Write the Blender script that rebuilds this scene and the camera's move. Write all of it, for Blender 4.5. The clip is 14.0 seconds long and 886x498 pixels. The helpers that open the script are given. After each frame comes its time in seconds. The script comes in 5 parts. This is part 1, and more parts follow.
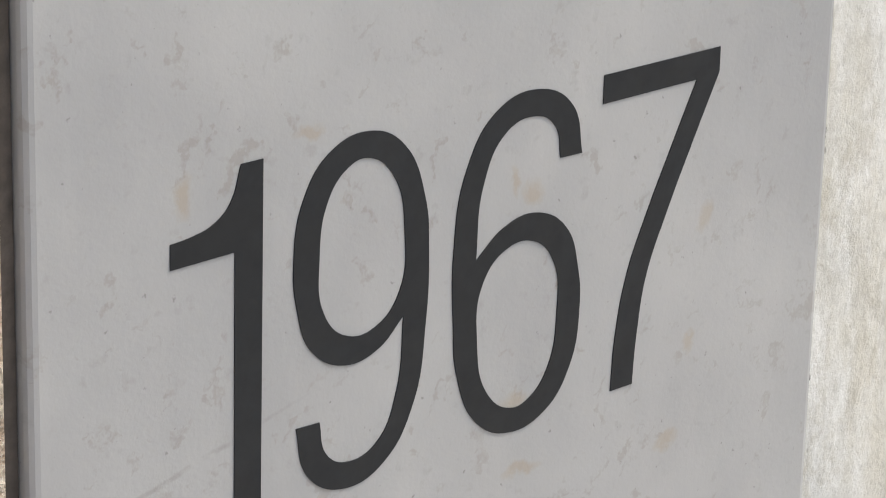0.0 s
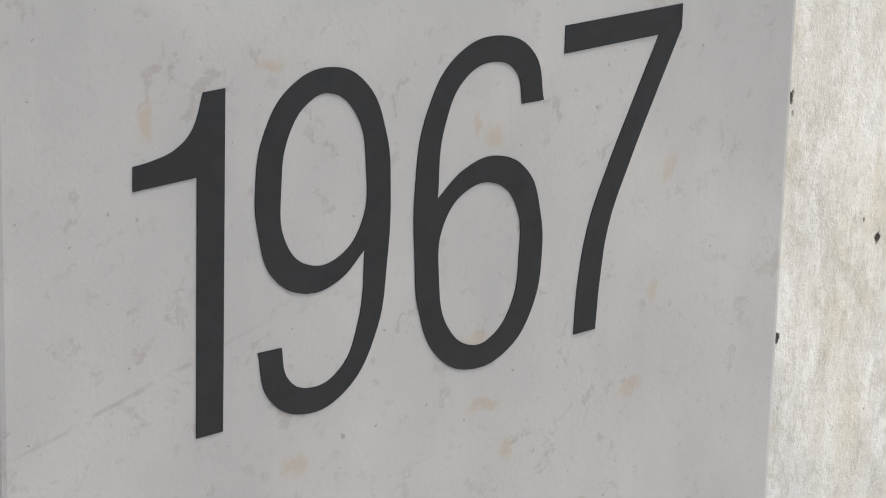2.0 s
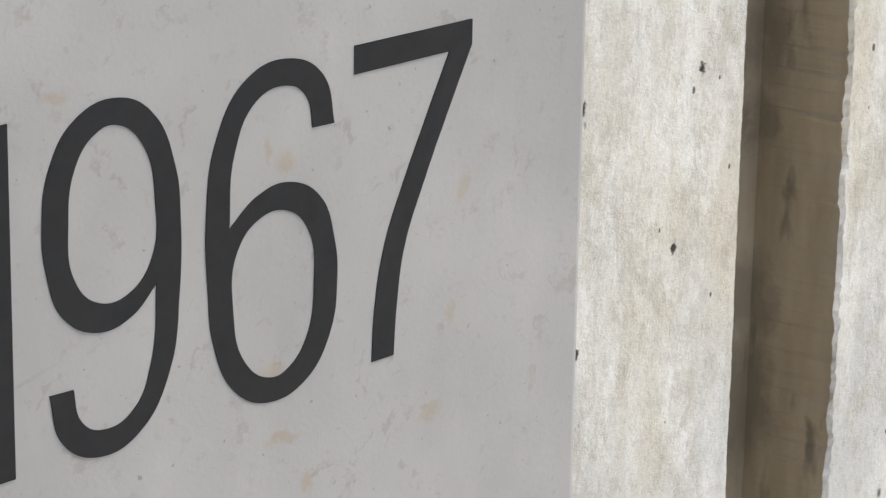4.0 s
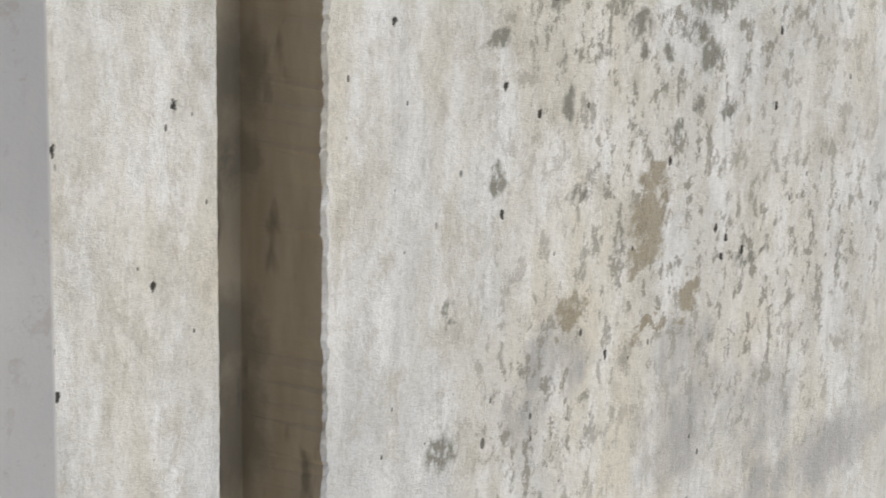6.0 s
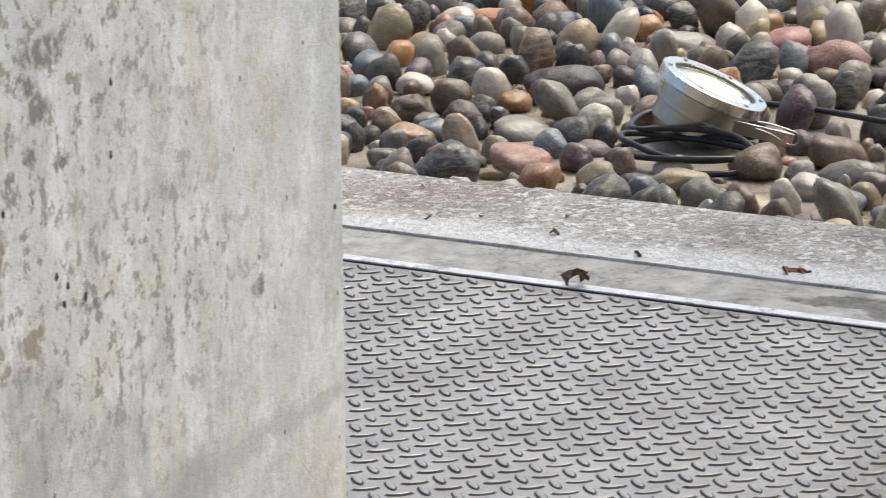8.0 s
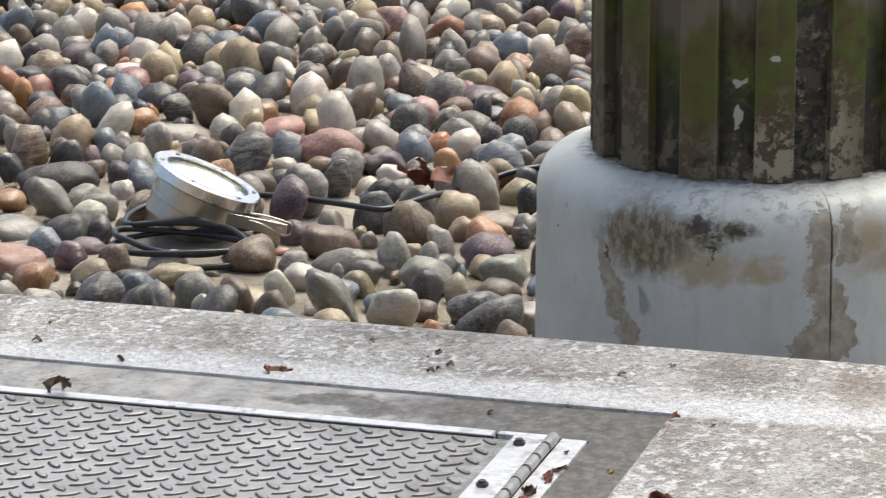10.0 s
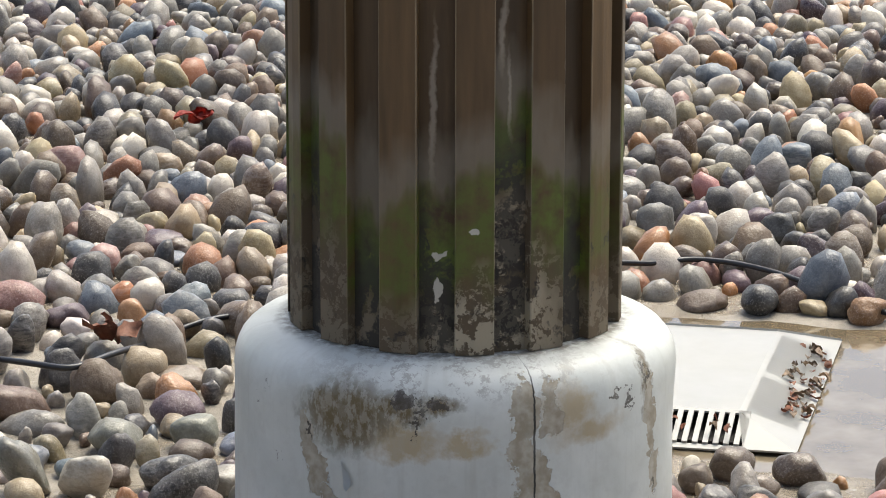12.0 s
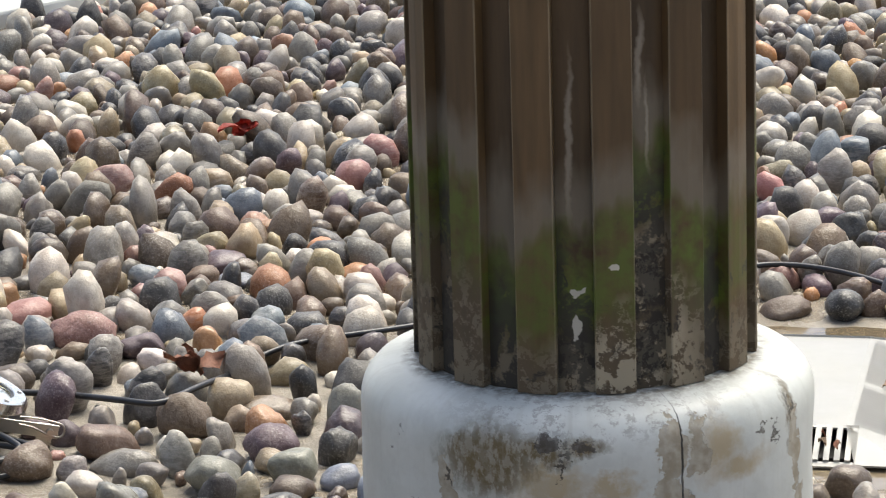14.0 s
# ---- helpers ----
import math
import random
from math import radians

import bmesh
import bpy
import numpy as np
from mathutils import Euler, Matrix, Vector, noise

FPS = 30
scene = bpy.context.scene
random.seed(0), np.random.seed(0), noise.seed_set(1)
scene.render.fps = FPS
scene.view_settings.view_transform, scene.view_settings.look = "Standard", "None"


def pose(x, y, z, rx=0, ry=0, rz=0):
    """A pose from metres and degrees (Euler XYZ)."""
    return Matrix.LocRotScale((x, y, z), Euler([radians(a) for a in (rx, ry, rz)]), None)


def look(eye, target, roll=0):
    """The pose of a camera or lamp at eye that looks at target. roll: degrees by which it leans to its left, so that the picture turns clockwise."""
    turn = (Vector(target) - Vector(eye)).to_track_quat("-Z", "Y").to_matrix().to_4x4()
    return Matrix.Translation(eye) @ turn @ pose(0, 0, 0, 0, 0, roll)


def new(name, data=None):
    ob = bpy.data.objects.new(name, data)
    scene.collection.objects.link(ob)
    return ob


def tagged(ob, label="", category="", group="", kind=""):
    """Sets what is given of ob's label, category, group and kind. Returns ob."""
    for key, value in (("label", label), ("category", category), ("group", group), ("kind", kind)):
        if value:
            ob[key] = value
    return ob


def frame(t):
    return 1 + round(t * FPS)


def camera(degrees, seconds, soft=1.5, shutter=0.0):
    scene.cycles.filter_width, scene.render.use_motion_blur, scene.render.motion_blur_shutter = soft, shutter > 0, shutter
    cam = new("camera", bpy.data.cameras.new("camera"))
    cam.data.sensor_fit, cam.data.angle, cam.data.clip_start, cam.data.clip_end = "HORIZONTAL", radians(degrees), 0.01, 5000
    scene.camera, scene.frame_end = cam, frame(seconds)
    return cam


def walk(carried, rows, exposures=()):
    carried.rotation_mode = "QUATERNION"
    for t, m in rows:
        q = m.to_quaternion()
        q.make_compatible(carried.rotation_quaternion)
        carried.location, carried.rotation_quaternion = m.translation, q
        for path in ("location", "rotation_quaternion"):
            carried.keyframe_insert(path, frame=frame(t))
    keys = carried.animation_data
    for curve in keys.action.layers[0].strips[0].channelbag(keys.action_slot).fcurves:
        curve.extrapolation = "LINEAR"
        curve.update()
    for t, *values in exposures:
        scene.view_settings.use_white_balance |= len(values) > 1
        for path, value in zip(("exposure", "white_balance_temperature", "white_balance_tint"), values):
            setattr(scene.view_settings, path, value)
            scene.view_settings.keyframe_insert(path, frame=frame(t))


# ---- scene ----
import collections

SOFT = 1.0
EXPOSURES = ((0.0, 0.84, 6750, 5), (4.5, 0.80, 6750, 5), (6.0, 0.61, 6700, 5), (8.0, 0.58, 6650, 5), (9.2, 0.66, 6600, 5), (11.3, 0.84, 6600, 5), (14.0, 0.90, 6600, 5))
FOV = 15.297
PATH = (
    (0.0, 1.2490, -0.5974, 1.1300, 46.048, -19.455, 1.462),
    (0.5, 1.2381, -0.6265, 1.1149, 46.823, -18.431, 0.815),
    (1.0, 1.2385, -0.6414, 1.1131, 48.060, -18.077, 0.989),
    (1.5, 1.2421, -0.6543, 1.1050, 47.957, -18.010, 1.877),
    (2.0, 1.2469, -0.6610, 1.1039, 48.158, -17.942, 1.513),
    (4.3, 1.2597, -0.6319, 1.1047, 42.667, -17.943, 0.976),
    (4.5, 1.2610, -0.6336, 1.1057, 41.952, -17.904, 1.032),
    (5.0, 1.2680, -0.6386, 1.1054, 40.056, -17.692, 0.918),
    (5.5, 1.2705, -0.6494, 1.1069, 38.136, -17.506, 0.956),
    (6.0, 1.2763, -0.6597, 1.1061, 36.071, -17.238, 0.762),
    (6.5, 1.2836, -0.6814, 1.1050, 34.089, -16.825, 0.241),
    (7.0, 1.2893, -0.6977, 1.1065, 31.695, -16.628, -0.097),
    (7.5, 1.2855, -0.7127, 1.1091, 29.339, -16.428, -0.185),
    (8.0, 1.2789, -0.7383, 1.1126, 27.157, -16.202, -0.414),
    (8.5, 1.2834, -0.7615, 1.1140, 25.057, -15.997, -0.454),
    (9.0, 1.2821, -0.7859, 1.1193, 22.984, -15.761, -0.509),
    (9.2, 1.2828, -0.7923, 1.1208, 22.144, -15.637, -0.510),
    (11.3, 1.3197, -0.7966, 1.2258, 13.950, -13.667, 0.238),
    (11.5, 1.3248, -0.7766, 1.2366, 13.458, -13.539, 0.231),
    (12.0, 1.3434, -0.7194, 1.2571, 12.509, -13.471, 0.077),
    (12.5, 1.3580, -0.6559, 1.2655, 11.863, -13.675, -0.390),
    (13.0, 1.3827, -0.5919, 1.2817, 11.429, -13.946, -0.864),
    (13.5, 1.3993, -0.5219, 1.3012, 11.284, -14.092, -1.285),
    (14.0, 1.4368, -0.4545, 1.3178, 11.677, -14.010, -1.642),
)


def aim(x, y, z, heading, tilt, roll):
    """A camera pose from a place, a heading (degrees from +x), a tilt and a lean."""
    h, p = radians(heading), radians(tilt)
    way = Vector((math.cos(p) * math.cos(h), math.cos(p) * math.sin(h), math.sin(p)))
    eye = Vector((x, y, z))
    return look(eye, eye + way, roll)


cam = camera(FOV, 14.0, soft=SOFT, shutter=0.2)
walk(cam, [(row[0], aim(*row[1:])) for row in PATH], EXPOSURES)

# ---- light: a bright overcast sky ----
world = bpy.data.worlds.new("overcast_sky")
scene.world = world
world.use_nodes = True
wn = world.node_tree
sky = wn.nodes.new("ShaderNodeTexSky")
sky.sky_type = 'NISHITA'
sky.sun_disc = False
sky.sun_elevation, sky.sun_rotation = radians(63), radians(109)
sky.dust_density, sky.air_density = 4.0, 0.7
wn.nodes["Background"].inputs["Strength"].default_value = 0.15
wn.links.new(sky.outputs["Color"], wn.nodes["Background"].inputs["Color"])
sun_data = bpy.data.lights.new("sun", 'SUN')
sun_data.energy, sun_data.angle, sun_data.color = 2.3, radians(45), (1.0, 0.96, 0.88)
sun = new("sun", sun_data)
sun.matrix_world = look((5.6, -1.9, 12.0), (0.0, 0.0, 0.0))


# ---- material helpers ----
def linked(nt, kind, inputs=(), **settings):
    node = nt.nodes.new(kind)
    for key, value in settings.items():
        setattr(node, key, value)
    for key, value in dict(inputs).items():
        if isinstance(value, bpy.types.NodeSocket):
            nt.links.new(value, node.inputs[key])
        else:
            node.inputs[key].default_value = value
    return node


def material(name, rough=0.6, metal=0.0, spec=0.5):
    m = bpy.data.materials.new(name)
    m.use_nodes = True
    nt = m.node_tree
    b = nt.nodes["Principled BSDF"]
    b.inputs["Roughness"].default_value, b.inputs["Metallic"].default_value = rough, metal
    b.inputs["Specular IOR Level"].default_value = spec
    return m, nt, b


def place(nt, stretch=(1, 1, 1)):
    geo = linked(nt, "ShaderNodeNewGeometry")
    if stretch == (1, 1, 1):
        return geo.outputs["Position"]
    return linked(nt, "ShaderNodeVectorMath", {0: geo.outputs["Position"], 1: stretch}, operation='MULTIPLY').outputs[0]


def grain(nt, vec, scale, detail=4.0, rough=0.55, warp=0.0):
    return linked(nt, "ShaderNodeTexNoise", {"Vector": vec, "Scale": scale, "Detail": detail, "Roughness": rough, "Distortion": warp}).outputs["Fac"]


def span(nt, value, lo, hi, a=0.0, b=1.0):
    return linked(nt, "ShaderNodeMapRange", {"Value": value, "From Min": lo, "From Max": hi, "To Min": a, "To Max": b}).outputs[0]


def blend(nt, fac, a, b, mode='MIX'):
    n = linked(nt, "ShaderNodeMix", data_type='RGBA', blend_type=mode)
    for idx, v in ((0, fac), (6, a), (7, b)):
        if isinstance(v, bpy.types.NodeSocket):
            nt.links.new(v, n.inputs[idx])
        else:
            n.inputs[idx].default_value = (*v, 1.0) if isinstance(v, tuple) and len(v) == 3 else v
    return n.outputs[2]


def calc(nt, op, a, b=0.0):
    return linked(nt, "ShaderNodeMath", {0: a, 1: b}, operation=op).outputs[0]


def relief(nt, b, height, strength, depth):
    n = linked(nt, "ShaderNodeBump", {"Height": height, "Strength": strength, "Distance": depth})
    nt.links.new(n.outputs["Normal"], b.inputs["Normal"])


def patch(nt, vec, centre, radii, soft=0.5):
    """1 inside an ellipsoid round centre, 0 outside."""
    d = linked(nt, "ShaderNodeVectorMath", {0: vec, 1: centre}, operation='SUBTRACT').outputs[0]
    d = linked(nt, "ShaderNodeVectorMath", {0: d, 1: tuple(1.0 / r for r in radii)}, operation='MULTIPLY').outputs[0]
    d = linked(nt, "ShaderNodeVectorMath", {0: d}, operation='LENGTH').outputs["Value"]
    return span(nt, d, 1.0 + soft * 0.5, 1.0 - soft * 0.5)


def wobble(nt, vec, scale, amount):
    n = linked(nt, "ShaderNodeTexNoise", {"Vector": vec, "Scale": scale, "Detail": 5.0, "Roughness": 0.65}).outputs["Color"]
    n = linked(nt, "ShaderNodeVectorMath", {0: n, 1: (0.5, 0.5, 0.5)}, operation='SUBTRACT').outputs[0]
    n = linked(nt, "ShaderNodeVectorMath", {0: n, 1: (amount * 2.6, amount * 2.6, amount * 2.6)}, operation='MULTIPLY').outputs[0]
    return linked(nt, "ShaderNodeVectorMath", {0: vec, 1: n}, operation='ADD').outputs[0]


def most(nt, masks):
    out = masks[0]
    for m in masks[1:]:
        out = calc(nt, 'MAXIMUM', out, m)
    return out


# ---- materials ----
def cast_concrete():
    m, nt, b = material("cast_concrete", 0.85, spec=0.25)
    p = place(nt)
    warm = span(nt, grain(nt, place(nt, (9, 9, 4)), 1.0, 4.0, 0.6), 0.40, 0.62)
    col = blend(nt, warm, (0.58, 0.585, 0.57), (0.65, 0.615, 0.525))
    streak = span(nt, grain(nt, place(nt, (44, 44, 15)), 1.0, 6.0, 0.7), 0.46, 0.64)
    col = blend(nt, calc(nt, 'MULTIPLY', streak, 0.85), col, (0.79, 0.79, 0.77))
    dust = span(nt, grain(nt, place(nt, (260, 260, 190)), 1.0, 4.0, 0.7), 0.50, 0.66)
    col = blend(nt, calc(nt, 'MULTIPLY', dust, 0.35), col, (0.40, 0.385, 0.34))
    mott = span(nt, grain(nt, place(nt, (34, 34, 26)), 1.0, 7.0, 0.75), 0.50, 0.64)
    col = blend(nt, calc(nt, 'MULTIPLY', mott, 0.62), col, (0.44, 0.41, 0.335))
    worn = wobble(nt, p, 34.0, 0.030)
    def stains(marks, cell, shove, soft):
        warped = wobble(nt, p, cell, shove)
        return most(nt, [patch(nt, warped, (x, 0.0, z), (rx, 0.08, rz), soft) for x, z, rx, rz in marks])
    # grey wash marks, and the slanting band low on the panel
    greys = stains(((2.255, 0.696, 0.019, 0.014), (2.236, 0.675, 0.013, 0.014), (2.344, 0.677, 0.022, 0.014), (2.351, 0.640, 0.036, 0.022), (2.408, 0.632, 0.026, 0.018), (2.442, 0.594, 0.055, 0.018)), 40.0, 0.022, 0.7)
    greys = calc(nt, 'MULTIPLY', greys, span(nt, grain(nt, place(nt, (60, 60, 26)), 1.0, 5.0, 0.65), 0.36, 0.58, 0.25, 1.0))
    col = blend(nt, calc(nt, 'MULTIPLY', greys, 0.85), col, (0.38, 0.375, 0.36))
    swipe = stains(((2.592, 0.599, 0.024, 0.006), (2.554, 0.600, 0.028, 0.006), (2.512, 0.599, 0.030, 0.008), (2.475, 0.596, 0.026, 0.010)), 36.0, 0.010, 0.6)
    col = blend(nt, calc(nt, 'MULTIPLY', swipe, 0.5), col, (0.40, 0.395, 0.385))
    # ragged damp flecks, thick round the upper middle
    near = stains(((2.33, 0.76, 0.07, 0.10), (2.30, 0.82, 0.07, 0.06), (2.37, 0.82, 0.12, 0.07), (2.42, 0.69, 0.09, 0.06), (2.25, 0.68, 0.05, 0.05)), 9.0, 0.05, 1.0)
    spots = grain(nt, place(nt, (120, 120, 78)), 1.0, 6.0, 0.72)
    fleck = calc(nt, 'MULTIPLY', span(nt, spots, 0.53, 0.58), calc(nt, 'ADD', calc(nt, 'MULTIPLY', near, 0.70), 0.16))
    col = blend(nt, fleck, col, (0.27, 0.255, 0.21))
    dabs = stains(((2.213, 0.829, 0.008, 0.003), (2.261, 0.794, 0.005, 0.006), (2.309, 0.818, 0.007, 0.006), (2.348, 0.807, 0.009, 0.005), (2.330, 0.802, 0.004, 0.004),
                   (2.363, 0.819, 0.014, 0.007), (2.311, 0.805, 0.005, 0.003), (2.296, 0.826, 0.004, 0.006), (2.251, 0.839, 0.007, 0.005), (2.297, 0.734, 0.005, 0.006), (2.214, 0.776, 0.005, 0.006)), 90.0, 0.008, 0.5)
    more = stains(((2.266, 0.758, 0.009, 0.003), (2.187, 0.733, 0.003, 0.006), (2.531, 0.673, 0.006, 0.004), (2.182, 0.681, 0.010, 0.007), (2.352, 0.778, 0.004, 0.005), (2.374, 0.770, 0.004, 0.004),
                   (2.338, 0.768, 0.004, 0.006), (2.395, 0.704, 0.012, 0.003), (2.360, 0.795, 0.008, 0.006)), 90.0, 0.008, 0.5)
    torn = span(nt, grain(nt, place(nt, (190, 190, 110)), 1.0, 5.0, 0.7), 0.40, 0.52)
    col = blend(nt, calc(nt, 'MULTIPLY', calc(nt, 'MULTIPLY', calc(nt, 'MAXIMUM', dabs, more), torn), 0.95), col, (0.22, 0.215, 0.18))
    blots = stains(((2.320, 0.741, 0.014, 0.017), (2.315, 0.722, 0.013, 0.007), (2.324, 0.754, 0.006, 0.007), (2.263, 0.714, 0.010, 0.007), (2.321, 0.693, 0.012, 0.003), (2.348, 0.698, 0.009, 0.007)), 90.0, 0.016, 0.4)
    col = blend(nt, calc(nt, 'MULTIPLY', calc(nt, 'MULTIPLY', blots, span(nt, grain(nt, place(nt, (150, 150, 90)), 1.0, 5.0, 0.7), 0.34, 0.48, 0.35, 1.0)), 0.9), col, (0.31, 0.27, 0.195))
    # blow holes
    ends = None
    for x, z in ((2.241, 0.796), (2.332, 0.758), (2.251, 0.838), (2.414, 0.795), (2.368, 0.722), (2.605, 0.693), (2.289, 0.690),
                 (2.219, 0.811), (2.218, 0.763), (2.152, 0.847), (2.412, 0.764), (2.376, 0.716), (2.389, 0.708), (2.373, 0.709),
                 (1.981, 0.838), (2.026, 0.784), (1.981, 0.759), (2.037, 0.841)):
        q = linked(nt, "ShaderNodeVectorMath", {0: p, 1: (x, 0.0, z)}, operation='SUBTRACT').outputs[0]
        q = linked(nt, "ShaderNodeVectorMath", {0: q, 1: (1.0, 0.5, 0.72)}, operation='MULTIPLY').outputs[0]
        d = linked(nt, "ShaderNodeVectorMath", {0: q}, operation='LENGTH').outputs["Value"]
        ends = d if ends is None else calc(nt, 'MINIMUM', ends, d)
    ends = calc(nt, 'ADD', ends, calc(nt, 'MULTIPLY', calc(nt, 'SUBTRACT', grain(nt, p, 520.0, 2.0), 0.5), 0.003))
    hole = span(nt, ends, 0.0016, 0.0009)
    tiny = None
    for scale, lim in (((150, 150, 85), 0.62), ((62, 62, 40), 0.62)):
        cell = linked(nt, "ShaderNodeTexVoronoi", {"Vector": place(nt, scale), "Scale": 1.0, "Randomness": 1.0})
        chance = linked(nt, "ShaderNodeSeparateColor", {0: cell.outputs["Color"]}).outputs[0]
        size = span(nt, chance, lim, 1.0, 0.0, 0.14)
        t = span(nt, calc(nt, 'SUBTRACT', size, cell.outputs["Distance"]), 0.0, 0.03)
        tiny = t if tiny is None else calc(nt, 'MAXIMUM', tiny, t)
    pits = calc(nt, 'MAXIMUM', hole, calc(nt, 'MULTIPLY', tiny, 0.8))
    col = blend(nt, pits, col, (0.05, 0.045, 0.04))
    nt.links.new(col, b.inputs["Base Color"])
    h = calc(nt, 'SUBTRACT', calc(nt, 'ADD', calc(nt, 'MULTIPLY', grain(nt, p, 500.0, 4.0, 0.7), 0.55), calc(nt, 'MULTIPLY', mott, 0.3)), calc(nt, 'ADD', pits, calc(nt, 'MULTIPLY', fleck, 0.3)))
    relief(nt, b, h, 0.7, 0.0012)
    return m


def groove_filler():
    m, nt, b = material("groove_concrete", 0.9, spec=0.2)
    p = place(nt)
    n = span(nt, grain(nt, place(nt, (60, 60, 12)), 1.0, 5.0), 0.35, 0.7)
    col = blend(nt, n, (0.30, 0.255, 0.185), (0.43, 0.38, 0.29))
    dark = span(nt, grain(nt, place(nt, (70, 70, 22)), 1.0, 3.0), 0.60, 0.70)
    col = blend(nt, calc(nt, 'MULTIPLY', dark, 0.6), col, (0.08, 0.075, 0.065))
    # darker patches towards the groove's back
    dark_patches = most(nt, [patch(nt, wobble(nt, p, 70.0, 0.012), (2.10, 0.034, z), (0.03, ry, rz), 0.8) for z, ry, rz in ((0.738, 0.009, 0.016), (0.702, 0.009, 0.024), (0.833, 0.008, 0.016), (0.803, 0.006, 0.010))])
    col = blend(nt, calc(nt, 'MULTIPLY', dark_patches, 0.45), col, (0.10, 0.093, 0.08))
    nt.links.new(col, b.inputs["Base Color"])
    relief(nt, b, grain(nt, p, 500.0, 4.0), 0.5, 0.001)
    return m


def grey_stone():
    m, nt, b = material("honed_grey_stone", 0.42, spec=0.4)
    p = place(nt)
    col = blend(nt, span(nt, grain(nt, p, 14.0, 4.0), 0.35, 0.68), (0.345, 0.347, 0.35), (0.41, 0.41, 0.408))
    col = blend(nt, calc(nt, 'MULTIPLY', span(nt, grain(nt, p, 160.0, 3.0, 0.6), 0.60, 0.72), 0.35), col, (0.27, 0.26, 0.25))
    worn = wobble(nt, p, 120.0, 0.0035)
    rust = most(nt, [patch(nt, worn, (x, -0.012, z), (rx * 0.75, 0.05, rz * 0.75), 0.9) for x, z, rx, rz in (
        (1.726, 0.876, 0.003, 0.006), (1.767, 0.884, 0.005, 0.002), (1.846, 0.851, 0.004, 0.004), (1.916, 0.830, 0.003, 0.005),
        (1.841, 0.793, 0.005, 0.003), (1.845, 0.772, 0.009, 0.002), (1.855, 0.756, 0.004, 0.004), (1.904, 0.764, 0.005, 0.003),
        (1.912, 0.792, 0.002, 0.004), (1.776, 0.770, 0.006, 0.004), (1.840, 0.856, 0.002, 0.005))])
    col = blend(nt, calc(nt, 'MULTIPLY', rust, 0.4), col, (0.33, 0.25, 0.14))
    spot = span(nt, grain(nt, wobble(nt, p, 30.0, 0.02), 95.0, 3.0), 0.61, 0.69)
    col = blend(nt, calc(nt, 'MULTIPLY', spot, 0.34), col, (0.23, 0.20, 0.16))
    smear = span(nt, grain(nt, place(nt, (34, 34, 9)), 1.0, 4.0), 0.5, 0.75)
    col = blend(nt, calc(nt, 'MULTIPLY', smear, 0.25), col, (0.50, 0.49, 0.475))
    specks = span(nt, grain(nt, p, 330.0, 2.0), 0.70, 0.76)
    col = blend(nt, calc(nt, 'MULTIPLY', specks, 0.6), col, (0.16, 0.15, 0.14))
    # an old diagonal scratch
    q = linked(nt, "ShaderNodeVectorMath", {0: wobble(nt, p, 40.0, 0.0012), 1: (1.722, -0.012, 0.803)}, operation='SUBTRACT').outputs[0]
    q = linked(nt, "ShaderNodeVectorRotate", {"Vector": q, "Axis": (0.0, 1.0, 0.0), "Angle": radians(14)}, rotation_type='AXIS_ANGLE').outputs[0]
    scratch = calc(nt, 'MULTIPLY', patch(nt, q, (0.0, 0.0, 0.0), (0.036, 1.0, 0.0007), 0.9), span(nt, grain(nt, p, 190.0, 3.0), 0.36, 0.56))
    col = blend(nt, calc(nt, 'MULTIPLY', scratch, 0.45), col, (0.24, 0.23, 0.215))
    nt.links.new(col, b.inputs["Base Color"])
    nt.links.new(span(nt, grain(nt, p, 40.0, 4.0), 0.3, 0.7, 0.36, 0.52), b.inputs["Roughness"])
    relief(nt, b, grain(nt, p, 700.0, 2.0), 0.12, 0.0005)
    return m


def plain(name, colour, rough=0.6, metal=0.0, scale=60.0, spread=0.25, bump=0.2, depth=0.001, spec=0.5):
    m, nt, b = material(name, rough, metal, spec)
    p = place(nt)
    low = tuple(c * (1 - spread) for c in colour)
    high = tuple(min(1.0, c * (1 + spread)) for c in colour)
    col = blend(nt, span(nt, grain(nt, p, scale, 5.0, 0.6), 0.3, 0.7), low, high)
    col = blend(nt, calc(nt, 'MULTIPLY', span(nt, grain(nt, p, scale * 0.13, 3.0), 0.4, 0.7), 0.5), col, low)
    nt.links.new(col, b.inputs["Base Color"])
    nt.links.new(span(nt, grain(nt, p, scale * 0.6, 4.0), 0.3, 0.7, rough * 0.8, min(1.0, rough * 1.2)), b.inputs["Roughness"])
    if bump:
        relief(nt, b, grain(nt, p, scale * 4.0, 4.0), bump, depth)
    return m


def aggregate():
    m, nt, b = material("exposed_aggregate", 0.85, spec=0.3)
    p = place(nt)
    lump = grain(nt, p, 230.0, 3.0, 0.55, 0.4)
    fine = grain(nt, p, 700.0, 3.0, 0.6)
    col = blend(nt, span(nt, lump, 0.36, 0.62), (0.30, 0.23, 0.17), (0.62, 0.55, 0.46))
    col = blend(nt, calc(nt, 'MULTIPLY', span(nt, grain(nt, p, 60.0, 3.0), 0.45, 0.65), 0.5), col, (0.48, 0.33, 0.23))
    col = blend(nt, calc(nt, 'MULTIPLY', span(nt, fine, 0.55, 0.68), 0.6), col, (0.74, 0.70, 0.64))
    col = blend(nt, calc(nt, 'MULTIPLY', span(nt, fine, 0.42, 0.32), 0.6), col, (0.12, 0.09, 0.07))
    nt.links.new(col, b.inputs["Base Color"])
    relief(nt, b, calc(nt, 'ADD', lump, calc(nt, 'MULTIPLY', fine, 0.3)), 0.9, 0.006)
    return m


